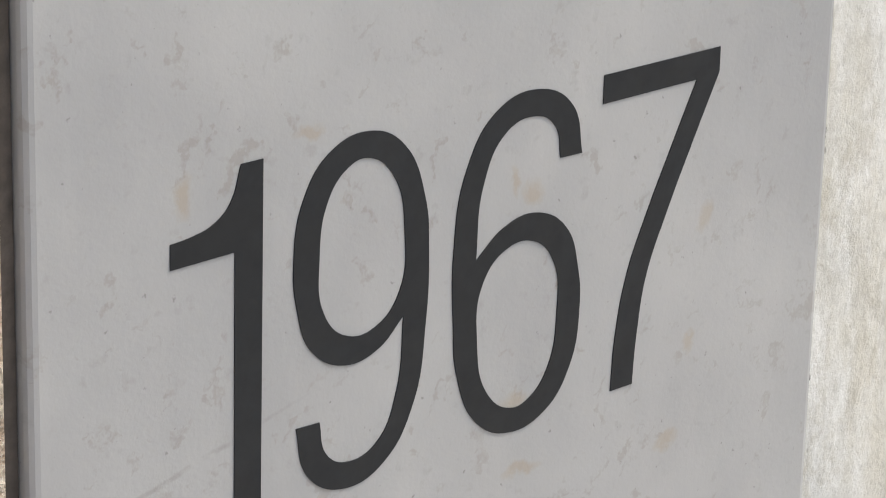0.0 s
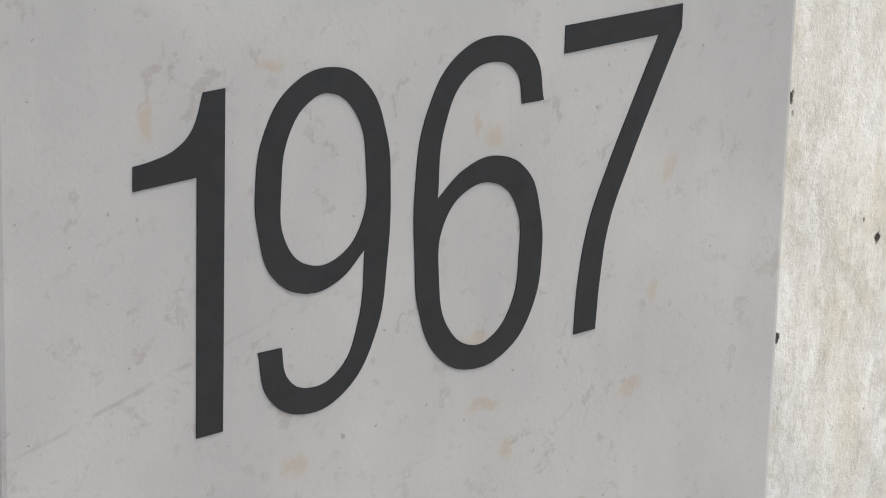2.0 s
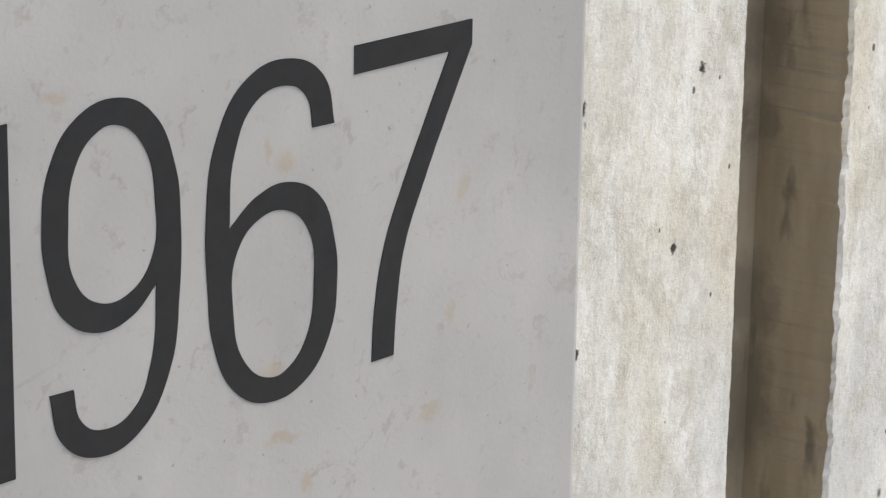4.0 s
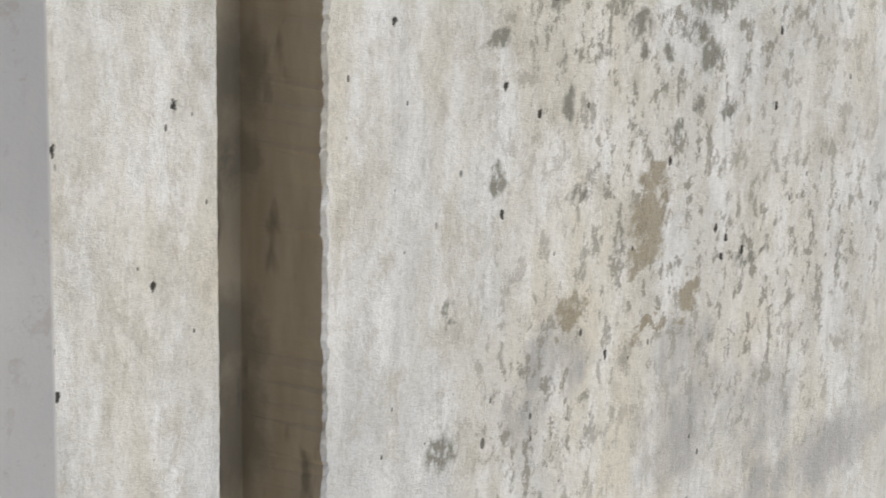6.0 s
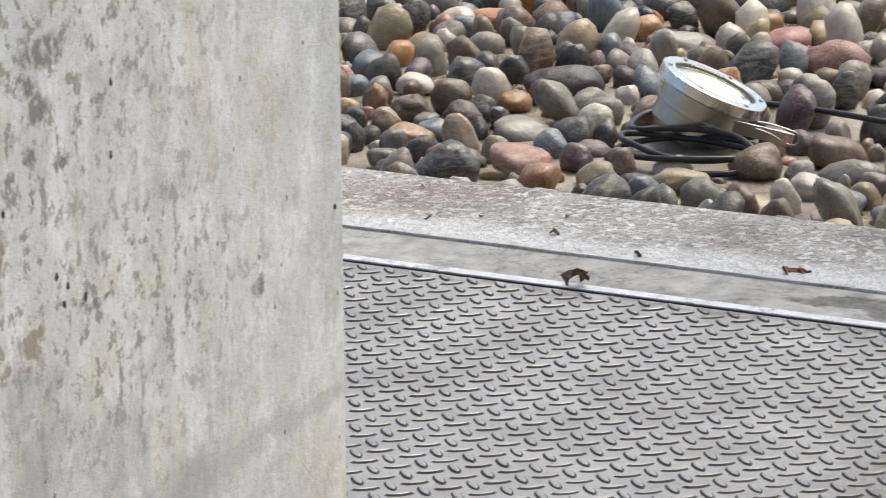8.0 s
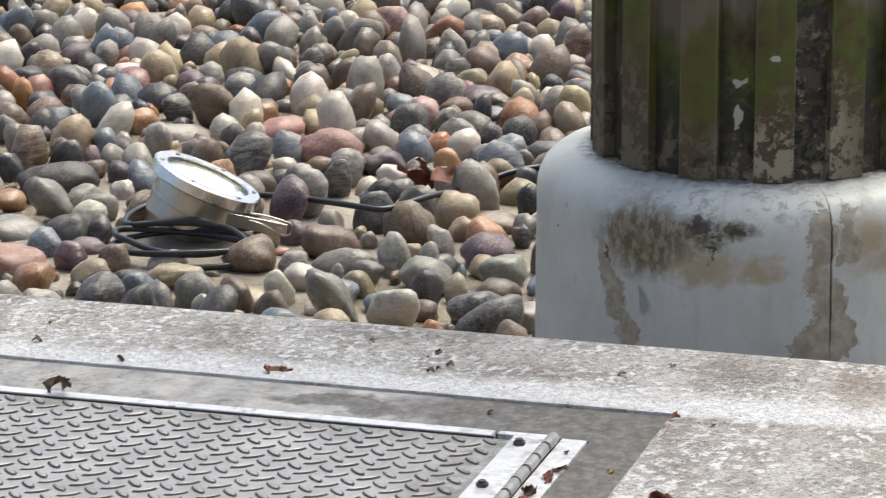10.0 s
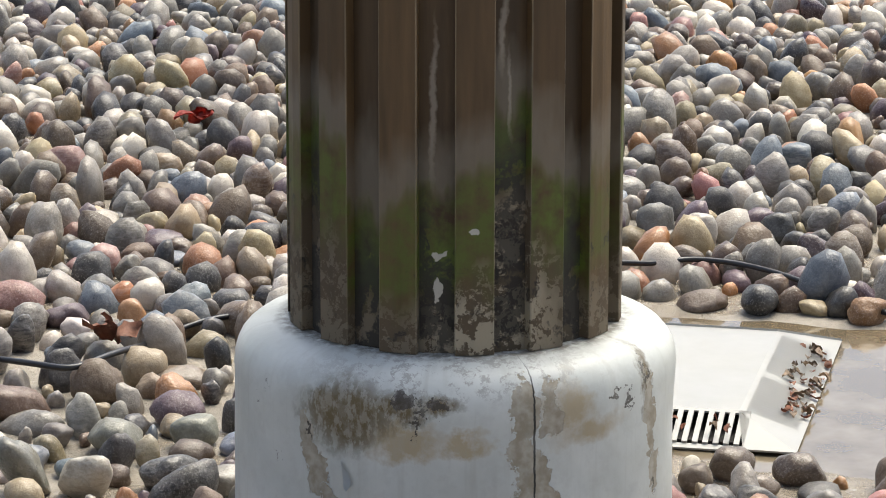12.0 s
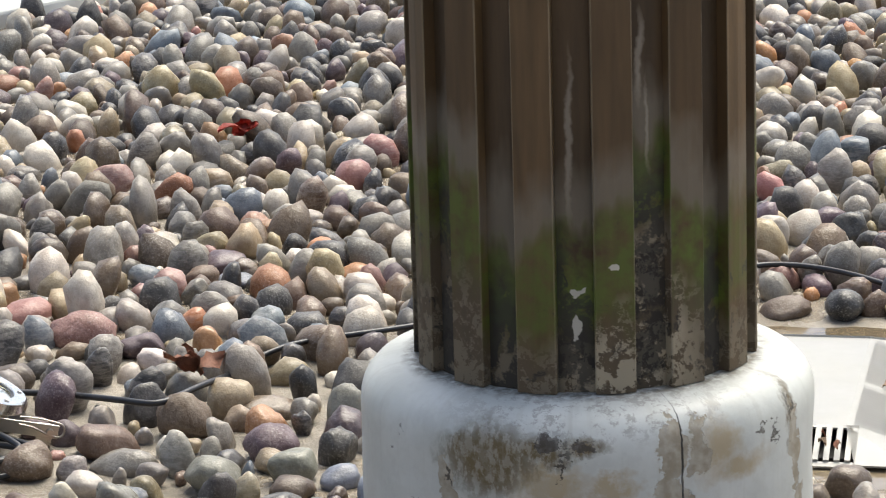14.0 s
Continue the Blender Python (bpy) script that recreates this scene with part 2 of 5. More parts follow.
def weathered_kerb():
    m, nt, b = material("weathered_kerb_concrete", 0.9, spec=0.25)
    p = place(nt)
    base = blend(nt, span(nt, grain(nt, p, 9.0, 4.0), 0.4, 0.62), (0.29, 0.255, 0.22), (0.52, 0.49, 0.45))
    salt = span(nt, grain(nt, p, 62.0, 6.0, 0.78), 0.475, 0.55)
    where = span(nt, grain(nt, wobble(nt, p, 6.0, 0.1), 6.0, 4.0), 0.38, 0.54, 0.35, 1.0)
    col = blend(nt, calc(nt, 'MULTIPLY', salt, where), base, (0.72, 0.71, 0.69))
    dark = span(nt, grain(nt, p, 130.0, 5.0, 0.75), 0.53, 0.60)
    col = blend(nt, calc(nt, 'MULTIPLY', dark, 0.65), col, (0.13, 0.115, 0.10))
    s = linked(nt, "ShaderNodeSeparateXYZ", {0: wobble(nt, p, 7.0, 0.05)})
    u = calc(nt, 'ADD', s.outputs[0], calc(nt, 'MULTIPLY', s.outputs[1], 0.0302))
    lime = calc(nt, 'MULTIPLY', calc(nt, 'MULTIPLY', span(nt, u, 4.85, 4.80), span(nt, u, 4.74, 4.76)), span(nt, grain(nt, p, 120.0, 4.0, 0.7), 0.30, 0.46))
    col = blend(nt, calc(nt, 'MULTIPLY', lime, 0.9), col, (0.74, 0.735, 0.72))
    tint = span(nt, grain(nt, p, 3.2, 2.0), 0.5, 0.68)
    col = blend(nt, calc(nt, 'MULTIPLY', tint, 0.35), col, (0.30, 0.22, 0.17))
    nt.links.new(col, b.inputs["Base Color"])
    relief(nt, b, calc(nt, 'ADD', calc(nt, 'ADD', grain(nt, p, 240.0, 4.0, 0.7), grain(nt, p, 90.0, 3.0)), salt), 0.7, 0.002)
    return m


def tread_metal():
    m, nt, b = material("worn_tread_steel", 0.48, 0.75)
    p = place(nt)
    col = blend(nt, span(nt, grain(nt, p, 11.0, 5.0), 0.35, 0.7), (0.36, 0.347, 0.328), (0.49, 0.475, 0.45))
    dirt = span(nt, grain(nt, wobble(nt, p, 10.0, 0.03), 6.0, 5.0, 0.65), 0.50, 0.70)
    col = blend(nt, calc(nt, 'MULTIPLY', dirt, 0.35), col, (0.27, 0.24, 0.215))
    # earth gathered along the hinge and the outer edge
    along = linked(nt, "ShaderNodeSeparateXYZ", {0: wobble(nt, p, 14.0, 0.03)})
    v = calc(nt, 'SUBTRACT', along.outputs[1], calc(nt, 'MULTIPLY', along.outputs[0], 0.0302))
    u = calc(nt, 'ADD', along.outputs[0], calc(nt, 'MULTIPLY', along.outputs[1], 0.0302))
    heap = calc(nt, 'MAXIMUM', span(nt, v, 0.20, 0.115), span(nt, u, 4.565, 4.615))
    heap = calc(nt, 'MULTIPLY', heap, span(nt, grain(nt, p, 45.0, 5.0, 0.7), 0.40, 0.56))
    col = blend(nt, calc(nt, 'MULTIPLY', heap, 0.75), col, (0.17, 0.15, 0.13))
    grit = span(nt, grain(nt, p, 140.0, 5.0, 0.75), 0.53, 0.64)
    col = blend(nt, calc(nt, 'MULTIPLY', grit, 0.4), col, (0.24, 0.22, 0.20))
    nt.links.new(col, b.inputs["Base Color"])
    nt.links.new(span(nt, grain(nt, p, 30.0, 5.0), 0.3, 0.7, 0.40, 0.58), b.inputs["Roughness"])
    nt.links.new(calc(nt, 'SUBTRACT', 0.8, calc(nt, 'MULTIPLY', dirt, 0.5)), b.inputs["Metallic"])
    relief(nt, b, grain(nt, p, 350.0, 3.0), 0.15, 0.0006)
    return m


STONE_TONES = {"slate": (0.033, 0.029, 0.026), "grey": (0.205, 0.186, 0.155), "blue": (0.13, 0.155, 0.18), "brown": (0.11, 0.066, 0.036), "orange": (0.34, 0.155, 0.055),
               "tan": (0.30, 0.235, 0.135), "pink": (0.30, 0.145, 0.115), "purple": (0.09, 0.053, 0.064), "pale": (0.50, 0.45, 0.375)}
STONE_SHARES = (("slate", 0.16), ("grey", 0.25), ("blue", 0.065), ("brown", 0.165), ("orange", 0.04), ("tan", 0.135), ("pink", 0.025), ("purple", 0.05), ("pale", 0.11))


def cobble_stone(name, shared):
    """shared: colour by object, otherwise by island."""
    m, nt, b = material(name, 0.4, spec=0.5)
    p = place(nt)
    if shared:
        info = linked(nt, "ShaderNodeObjectInfo")
        pick, hue = info.outputs["Random"], info.outputs["Color"]
    else:
        pick = linked(nt, "ShaderNodeNewGeometry").outputs["Random Per Island"]
        ramp = linked(nt, "ShaderNodeValToRGB", {0: pick})
        ramp.color_ramp.interpolation = 'CONSTANT'
        pos = 0.0
        for i, (tone, share) in enumerate(STONE_SHARES):
            e = ramp.color_ramp.elements[i] if i < 2 else ramp.color_ramp.elements.new(pos)
            e.position, e.color = pos, (*STONE_TONES[tone], 1)
            pos += share
        bright = span(nt, calc(nt, 'FRACT', calc(nt, 'MULTIPLY', pick, 171.0)), 0.0, 1.0, 0.62, 1.55)
        warm = span(nt, calc(nt, 'FRACT', calc(nt, 'MULTIPLY', pick, 303.0)), 0.0, 1.0, 0.485, 0.515)
        hue = linked(nt, "ShaderNodeHueSaturation", {"Hue": warm, "Saturation": 1.05, "Value": bright, "Color": ramp.outputs[0]}).outputs[0]
    shift = linked(nt, "ShaderNodeCombineXYZ", {0: calc(nt, 'MULTIPLY', pick, 37.0), 2: calc(nt, 'MULTIPLY', pick, 91.0)}).outputs[0]
    q = linked(nt, "ShaderNodeVectorMath", {0: p, 1: shift}, operation='ADD').outputs[0]
    # soft clouds, a paler bloom, and on some stones bands or salt-and-pepper grains
    cloud = span(nt, grain(nt, q, 26.0, 5.0, 0.65, 0.5), 0.34, 0.68)
    col = blend(nt, cloud, blend(nt, 1.0, hue, (0.64, 0.60, 0.57), 'MULTIPLY'), blend(nt, 0.12, hue, (0.62, 0.58, 0.52)))
    banded = span(nt, calc(nt, 'FRACT', calc(nt, 'MULTIPLY', pick, 29.0)), 0.76, 0.80)
    band = span(nt, grain(nt, linked(nt, "ShaderNodeVectorMath", {0: q, 1: (25.0, 40.0, 130.0)}, operation='MULTIPLY').outputs[0], 1.0, 3.0, 0.5, 0.6), 0.46, 0.58)
    col = blend(nt, calc(nt, 'MULTIPLY', calc(nt, 'MULTIPLY', band, banded), 0.6), col, blend(nt, 0.35, hue, (0.55, 0.50, 0.44)))
    grained = span(nt, calc(nt, 'FRACT', calc(nt, 'MULTIPLY', pick, 47.0)), 0.62, 0.72, 0.22, 0.5)
    speck = grain(nt, q, 230.0, 4.0, 0.7)
    col = blend(nt, calc(nt, 'MULTIPLY', span(nt, speck, 0.54, 0.64), grained), col, blend(nt, 0.5, hue, (0.60, 0.57, 0.52)))
    col = blend(nt, calc(nt, 'MULTIPLY', span(nt, speck, 0.46, 0.38), grained), col, blend(nt, 0.6, hue, (0.03, 0.028, 0.026)))
    vein = span(nt, calc(nt, 'ABSOLUTE', calc(nt, 'SUBTRACT', grain(nt, q, 17.0, 2.0), 0.5)), 0.008, 0.0)
    col = blend(nt, calc(nt, 'MULTIPLY', vein, 0.35), col, blend(nt, 0.5, hue, (0.05, 0.04, 0.035)))
    nt.links.new(col, b.inputs["Base Color"])
    rough = span(nt, calc(nt, 'FRACT', calc(nt, 'MULTIPLY', pick, 53.0)), 0.0, 1.0, 0.22, 0.48)
    nt.links.new(calc(nt, 'ADD', rough, calc(nt, 'MULTIPLY', grain(nt, q, 60.0, 3.0), 0.12)), b.inputs["Roughness"])
    relief(nt, b, calc(nt, 'ADD', calc(nt, 'MULTIPLY', grain(nt, q, 150.0, 4.0, 0.65), 0.7), grain(nt, q, 48.0, 3.0, 0.6)), 0.45, 0.0045)
    return m


def wet_mortar():
    m, nt, b = material("wet_mortar", 0.5, spec=0.5)
    p = place(nt)
    col = blend(nt, span(nt, grain(nt, p, 6.0, 5.0), 0.38, 0.64), (0.15, 0.13, 0.10), (0.33, 0.29, 0.235))
    wet = span(nt, grain(nt, wobble(nt, p, 2.0, 0.3), 1.6, 3.0), 0.46, 0.56)
    col = blend(nt, calc(nt, 'MULTIPLY', wet, 0.55), col, (0.23, 0.18, 0.12))
    col = blend(nt, calc(nt, 'MULTIPLY', span(nt, grain(nt, p, 120.0, 4.0, 0.7), 0.55, 0.7), 0.5), col, (0.16, 0.135, 0.10))
    nt.links.new(col, b.inputs["Base Color"])
    nt.links.new(span(nt, wet, 0.0, 1.0, 0.62, 0.12), b.inputs["Roughness"])
    relief(nt, b, calc(nt, 'ADD', grain(nt, p, 60.0, 5.0, 0.65), calc(nt, 'MULTIPLY', grain(nt, p, 170.0, 4.0, 0.7), 0.6)), 0.8, 0.007)
    return m


def muddy_water():
    m, nt, b = material("muddy_water", 0.04, spec=0.6)
    p = place(nt)
    col = blend(nt, span(nt, grain(nt, p, 7.0, 4.0), 0.4, 0.65), (0.13, 0.10, 0.062), (0.21, 0.17, 0.115))
    nt.links.new(col, b.inputs["Base Color"])
    relief(nt, b, grain(nt, p, 14.0, 3.0, 0.5, 1.0), 0.10, 0.004)
    return m


AXIS = (5.743, 0.240)
BASE_R, COLUMN_R, BASE_TOP, BED = 0.311, 0.235, 0.086, -0.375


def round_coords(nt, radius):
    """Arc length round the column's axis (from the side that faces -x), distance from the face, height."""
    geo = linked(nt, "ShaderNodeNewGeometry").outputs["Position"]
    s = linked(nt, "ShaderNodeSeparateXYZ", {0: geo})
    ang = calc(nt, 'ARCTAN2', calc(nt, 'SUBTRACT', AXIS[1], s.outputs[1]), calc(nt, 'SUBTRACT', AXIS[0], s.outputs[0]))
    flat = linked(nt, "ShaderNodeCombineXYZ", {0: calc(nt, 'SUBTRACT', AXIS[0], s.outputs[0]), 1: calc(nt, 'SUBTRACT', AXIS[1], s.outputs[1]), 2: 0.0}).outputs[0]
    out = linked(nt, "ShaderNodeVectorMath", {0: flat}, operation='LENGTH').outputs["Value"]
    return linked(nt, "ShaderNodeCombineXYZ", {0: calc(nt, 'MULTIPLY', ang, radius), 1: calc(nt, 'SUBTRACT', out, radius), 2: s.outputs[2]}).outputs[0]


def arc(deg, radius):
    return radians(deg - 180.0) * radius


def peeling_paint():
    m, nt, b = material("peeling_white_paint", 0.5, spec=0.28)
    p = place(nt)
    c = round_coords(nt, BASE_R)
    col = blend(nt, span(nt, grain(nt, p, 9.0, 4.0), 0.35, 0.68), (0.52, 0.53, 0.485), (0.63, 0.635, 0.59))
    tear = wobble(nt, c, 30.0, 0.026)
    R = BASE_R
    tan = most(nt, [patch(nt, wobble(nt, c, 18.0, 0.04), (arc(a, R), 0.0, z), (rx, 1.0, rz), 1.0) for a, z, rx, rz in (
        (229, -0.012, 0.05, 0.022), (222, 0.030, 0.03, 0.030), (180, -0.010, 0.05, 0.018), (195, -0.012, 0.03, 0.014))])
    col = blend(nt, calc(nt, 'MULTIPLY', tan, 0.8), col, (0.40, 0.30, 0.16))
    mould = most(nt, [patch(nt, wobble(nt, c, 14.0, 0.028), (arc(a, R), 0.0, z), (rx, 1.0, rz), 0.9) for a, z, rx, rz in (
        (164, 0.016, 0.060, 0.040), (177, 0.030, 0.04, 0.02), (158, 0.035, 0.02, 0.02), (188, 0.040, 0.03, 0.012), (250, 0.03, 0.012, 0.04))])
    crust = span(nt, grain(nt, linked(nt, "ShaderNodeVectorMath", {0: c, 1: (1.0, 1.0, 0.5)}, operation='MULTIPLY').outputs[0], 85.0, 4.0, 0.7), 0.44, 0.52)
    col = blend(nt, calc(nt, 'MULTIPLY', calc(nt, 'MULTIPLY', mould, crust), 0.95), col, (0.085, 0.065, 0.034))
    col = blend(nt, calc(nt, 'MULTIPLY', mould, 0.75), col, (0.17, 0.125, 0.06))
    bare = most(nt, [patch(nt, tear, (arc(a, R), 0.0, z), (rx, 1.0, rz), 0.08) for a, z, rx, rz in (
        (153, -0.035, 0.013, 0.034), (156, -0.075, 0.018, 0.026), (160, -0.115, 0.016, 0.028), (152, -0.005, 0.007, 0.022),
        (210, 0.020, 0.019, 0.045), (217, 0.022, 0.016, 0.040), (209, -0.025, 0.024, 0.022), (212, -0.070, 0.027, 0.040), (209, -0.135, 0.036, 0.050), (216, -0.110, 0.022, 0.03),
        (252, -0.02, 0.012, 0.060), (254, -0.10, 0.010, 0.03))])
    col = blend(nt, bare, col, blend(nt, span(nt, grain(nt, p, 60.0, 4.0), 0.4, 0.65), (0.32, 0.275, 0.20), (0.45, 0.405, 0.325)))
    black = most(nt, [patch(nt, wobble(nt, c, 45.0, 0.03), (arc(a, R), 0.0, z), (rx, 1.0, rz), 0.1) for a, z, rx, rz in (
        (180, 0.046, 0.018, 0.010), (187, 0.036, 0.020, 0.011), (183, 0.010, 0.004, 0.014), (136.2, 0.03, 0.002, 0.005), (141.5, -0.066, 0.002, 0.004),
        (133, 0.005, 0.002, 0.006), (153, -0.012, 0.004, 0.014), (237, 0.035, 0.010, 0.004), (242, 0.02, 0.004, 0.016), (254, -0.12, 0.003, 0.012), (250, 0.05, 0.003, 0.02))])
    col = blend(nt, calc(nt, 'MULTIPLY', black, 0.9), col, (0.06, 0.05, 0.04))
    crack = calc(nt, 'MULTIPLY', patch(nt, wobble(nt, c, 60.0, 0.0022), (arc(212.5, R), 0.0, -0.03), (0.0016, 1.0, 0.11), 0.4), 1.0)
    col = blend(nt, crack, col, (0.05, 0.045, 0.04))
    # grime on the upper face, from wear and standing water
    scuff = calc(nt, 'MULTIPLY', span(nt, grain(nt, wobble(nt, p, 20.0, 0.03), 38.0, 6.0, 0.75), 0.51, 0.56), patch(nt, c, (arc(194, R), 0.0, 0.075), (0.20, 1.0, 0.03), 0.8))
    col = blend(nt, calc(nt, 'MULTIPLY', scuff, 0.7), col, (0.30, 0.28, 0.25))
    run = span(nt, grain(nt, linked(nt, "ShaderNodeVectorMath", {0: c, 1: (60.0, 1.0, 5.0)}, operation='MULTIPLY').outputs[0], 1.0, 3.0), 0.55, 0.75)
    col = blend(nt, calc(nt, 'MULTIPLY', run, 0.32), col, (0.40, 0.385, 0.33))
    grime = span(nt, grain(nt, c, 30.0, 6.0, 0.75), 0.49, 0.62)
    col = blend(nt, calc(nt, 'MULTIPLY', grime, 0.22), col, (0.42, 0.41, 0.37))
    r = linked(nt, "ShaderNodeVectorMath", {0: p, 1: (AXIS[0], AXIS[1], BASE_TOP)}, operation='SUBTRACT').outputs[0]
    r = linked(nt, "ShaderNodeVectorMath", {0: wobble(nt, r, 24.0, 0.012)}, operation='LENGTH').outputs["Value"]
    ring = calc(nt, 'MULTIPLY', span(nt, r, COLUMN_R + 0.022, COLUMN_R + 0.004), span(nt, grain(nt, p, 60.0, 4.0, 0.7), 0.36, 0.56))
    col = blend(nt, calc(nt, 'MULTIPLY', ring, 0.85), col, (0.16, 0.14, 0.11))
    nt.links.new(col, b.inputs["Base Color"])
    nt.links.new(span(nt, bare, 0.0, 1.0, 0.42, 0.9), b.inputs["Roughness"])
    relief(nt, b, calc(nt, 'SUBTRACT', calc(nt, 'MULTIPLY', grain(nt, p, 45.0, 4.0), 0.4), calc(nt, 'ADD', bare, crack)), 0.6, 0.002)
    return m


def brown_column(name, shade, dark_patches):
    m, nt, b = material(name, 0.55, spec=0.25)
    c = round_coords(nt, COLUMN_R)
    lanes = linked(nt, "ShaderNodeVectorMath", {0: c, 1: (48.0, 16.0, 4.0)}, operation='MULTIPLY').outputs[0]
    col = blend(nt, span(nt, grain(nt, lanes, 1.0, 5.0), 0.35, 0.7), tuple(v * 0.75 for v in shade), tuple(v * 1.3 for v in shade))
    parts = linked(nt, "ShaderNodeSeparateXYZ", {0: c})
    z = parts.outputs[2]
    lane = calc(nt, 'FLOOR', calc(nt, 'DIVIDE', calc(nt, 'SUBTRACT', parts.outputs[0], arc(166.8, COLUMN_R)), radians(360 / 28) * COLUMN_R))
    own = linked(nt, "ShaderNodeTexWhiteNoise", {"W": calc(nt, 'ADD', lane, 0.5)}, noise_dimensions='1D')
    tone = linked(nt, "ShaderNodeSeparateColor", {0: own.outputs["Color"]})
    col = blend(nt, calc(nt, 'MULTIPLY', tone.outputs[1], 0.65), col, tuple(v * 0.32 for v in shade))
    lift = calc(nt, 'MULTIPLY', calc(nt, 'SUBTRACT', tone.outputs[0], 0.5), 0.16)
    edge = calc(nt, 'MULTIPLY', calc(nt, 'SUBTRACT', grain(nt, linked(nt, "ShaderNodeVectorMath", {0: c, 1: (16.0, 16.0, 5.0)}, operation='MULTIPLY').outputs[0], 1.0, 3.0), 0.5), 0.22)
    h = calc(nt, 'ADD', calc(nt, 'ADD', z, lift), edge)
    # chalky band, algae under it, bare render at the foot
    chalk = calc(nt, 'MULTIPLY', span(nt, h, 0.345, 0.375), span(nt, h, 0.47, 0.41))
    col = blend(nt, calc(nt, 'MULTIPLY', chalk, 0.5), col, (0.20, 0.175, 0.135))
    algae = calc(nt, 'MULTIPLY', span(nt, h, 0.19, 0.26), span(nt, h, 0.385, 0.33))
    spots = span(nt, grain(nt, c, 26.0, 4.0, 0.6), 0.33, 0.58)
    col = blend(nt, calc(nt, 'MULTIPLY', calc(nt, 'MULTIPLY', algae, calc(nt, 'MULTIPLY', spots, span(nt, tone.outputs[2], 0.1, 0.5, 0.35, 1.0))), 0.9), col, (0.085, 0.115, 0.020))
    foot = span(nt, h, 0.25, 0.19)
    flake = span(nt, grain(nt, wobble(nt, c, 30.0, 0.035), 24.0, 5.0, 0.62), 0.49, 0.515)
    flake = calc(nt, 'MULTIPLY', flake, span(nt, patch(nt, wobble(nt, c, 20.0, 0.02), (arc(204, COLUMN_R), 0.0, 0.16), (0.085, 1.0, 0.13), 0.6), 0.0, 1.0, 0.28, 1.0))
    col = blend(nt, calc(nt, 'MULTIPLY', foot, 0.65), col, (0.105, 0.085, 0.058))
    col = blend(nt, calc(nt, 'MULTIPLY', calc(nt, 'MULTIPLY', foot, flake), 0.85), col, (0.36, 0.305, 0.215))
    # black patches low down; a lower threshold spreads them widest in the recesses
    black = calc(nt, 'MULTIPLY', span(nt, grain(nt, wobble(nt, c, 12.0, 0.05), 17.0, 4.0, 0.6), dark_patches, dark_patches + 0.07), span(nt, h, 0.36, 0.28))
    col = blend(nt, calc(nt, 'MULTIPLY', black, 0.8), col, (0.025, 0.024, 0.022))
    # lime runs
    thread = linked(nt, "ShaderNodeVectorMath", {0: wobble(nt, c, 13.0, 0.014), 1: (1.0, 1.0, 1.0)}, operation='MULTIPLY').outputs[0]
    lime = most(nt, [patch(nt, thread, (arc(a, COLUMN_R), 0.0, zz), (rx, 1.0, rz), 0.9) for a, zz, rx, rz in (
        (184.5, 0.43, 0.004, 0.09), (209, 0.53, 0.005, 0.05), (232.5, 0.52, 0.004, 0.11), (212, 0.44, 0.003, 0.05))])
    col = blend(nt, calc(nt, 'MULTIPLY', lime, 0.4), col, (0.40, 0.35, 0.28))
    scar = most(nt, [patch(nt, wobble(nt, c, 40.0, 0.012), (arc(a, COLUMN_R), 0.0, zz), (rx, 1.0, rz), 0.15) for a, zz, rx, rz in (
        (186.0, 0.175, 0.006, 0.018), (186.5, 0.222, 0.010, 0.003), (199, 0.257, 0.006, 0.003))])
    col = blend(nt, scar, col, (0.44, 0.41, 0.35))
    nt.links.new(col, b.inputs["Base Color"])
    nt.links.new(span(nt, foot, 0.0, 1.0, 0.52, 0.88), b.inputs["Roughness"])
    relief(nt, b, calc(nt, 'ADD', calc(nt, 'MULTIPLY', flake, foot), calc(nt, 'MULTIPLY', grain(nt, c, 120.0, 4.0), 0.4)), 0.5, 0.0016)
    return m


CONCRETE, FILLER, STONE = cast_concrete(), groove_filler(), grey_stone()
BLACK = plain("black_inlay", (0.013, 0.015, 0.018), 0.5, scale=200.0, spread=0.2, bump=0.0, spec=0.3)
AGGREGATE = aggregate()
KERB = weathered_kerb()
CEMENT = plain("smooth_grey_cement", (0.42, 0.40, 0.365), 0.6, scale=24.0, spread=0.45, bump=0.3, depth=0.001)


def damp_corner(m):
    nt = m.node_tree
    b = nt.nodes["Principled BSDF"]
    old = b.inputs["Base Color"].links[0].from_socket
    p = wobble(nt, place(nt), 9.0, 0.05)
    wet = most(nt, [patch(nt, p, c, r, 0.25) for c, r in (((4.70, 0.13, 0.0), (0.13, 0.28, 0.2)), ((4.30, 0.13, 0.0), (0.60, 0.10, 0.2)), ((4.69, 0.47, 0.0), (0.03, 0.10, 0.2)))])
    nt.links.new(blend(nt, calc(nt, 'MULTIPLY', wet, 0.92), old, blend(nt, span(nt, grain(nt, place(nt), 55.0, 6.0, 0.75), 0.42, 0.62), (0.062, 0.056, 0.048), (0.19, 0.172, 0.15))), b.inputs["Base Color"])


damp_corner(CEMENT)


def gritty(m, scale, amount, colour):
    """Adds scattered grit and dried dirt over a finished material."""
    nt = m.node_tree
    b = nt.nodes["Principled BSDF"]
    old = b.inputs["Base Color"].links[0].from_socket
    p = place(nt)
    g = calc(nt, 'MULTIPLY', span(nt, grain(nt, p, scale, 6.0, 0.78), 0.50, 0.60), span(nt, grain(nt, wobble(nt, p, 12.0, 0.04), scale * 0.12, 4.0, 0.6), 0.40, 0.58))
    nt.links.new(blend(nt, calc(nt, 'MULTIPLY', g, amount), old, colour), b.inputs["Base Color"])
    return m


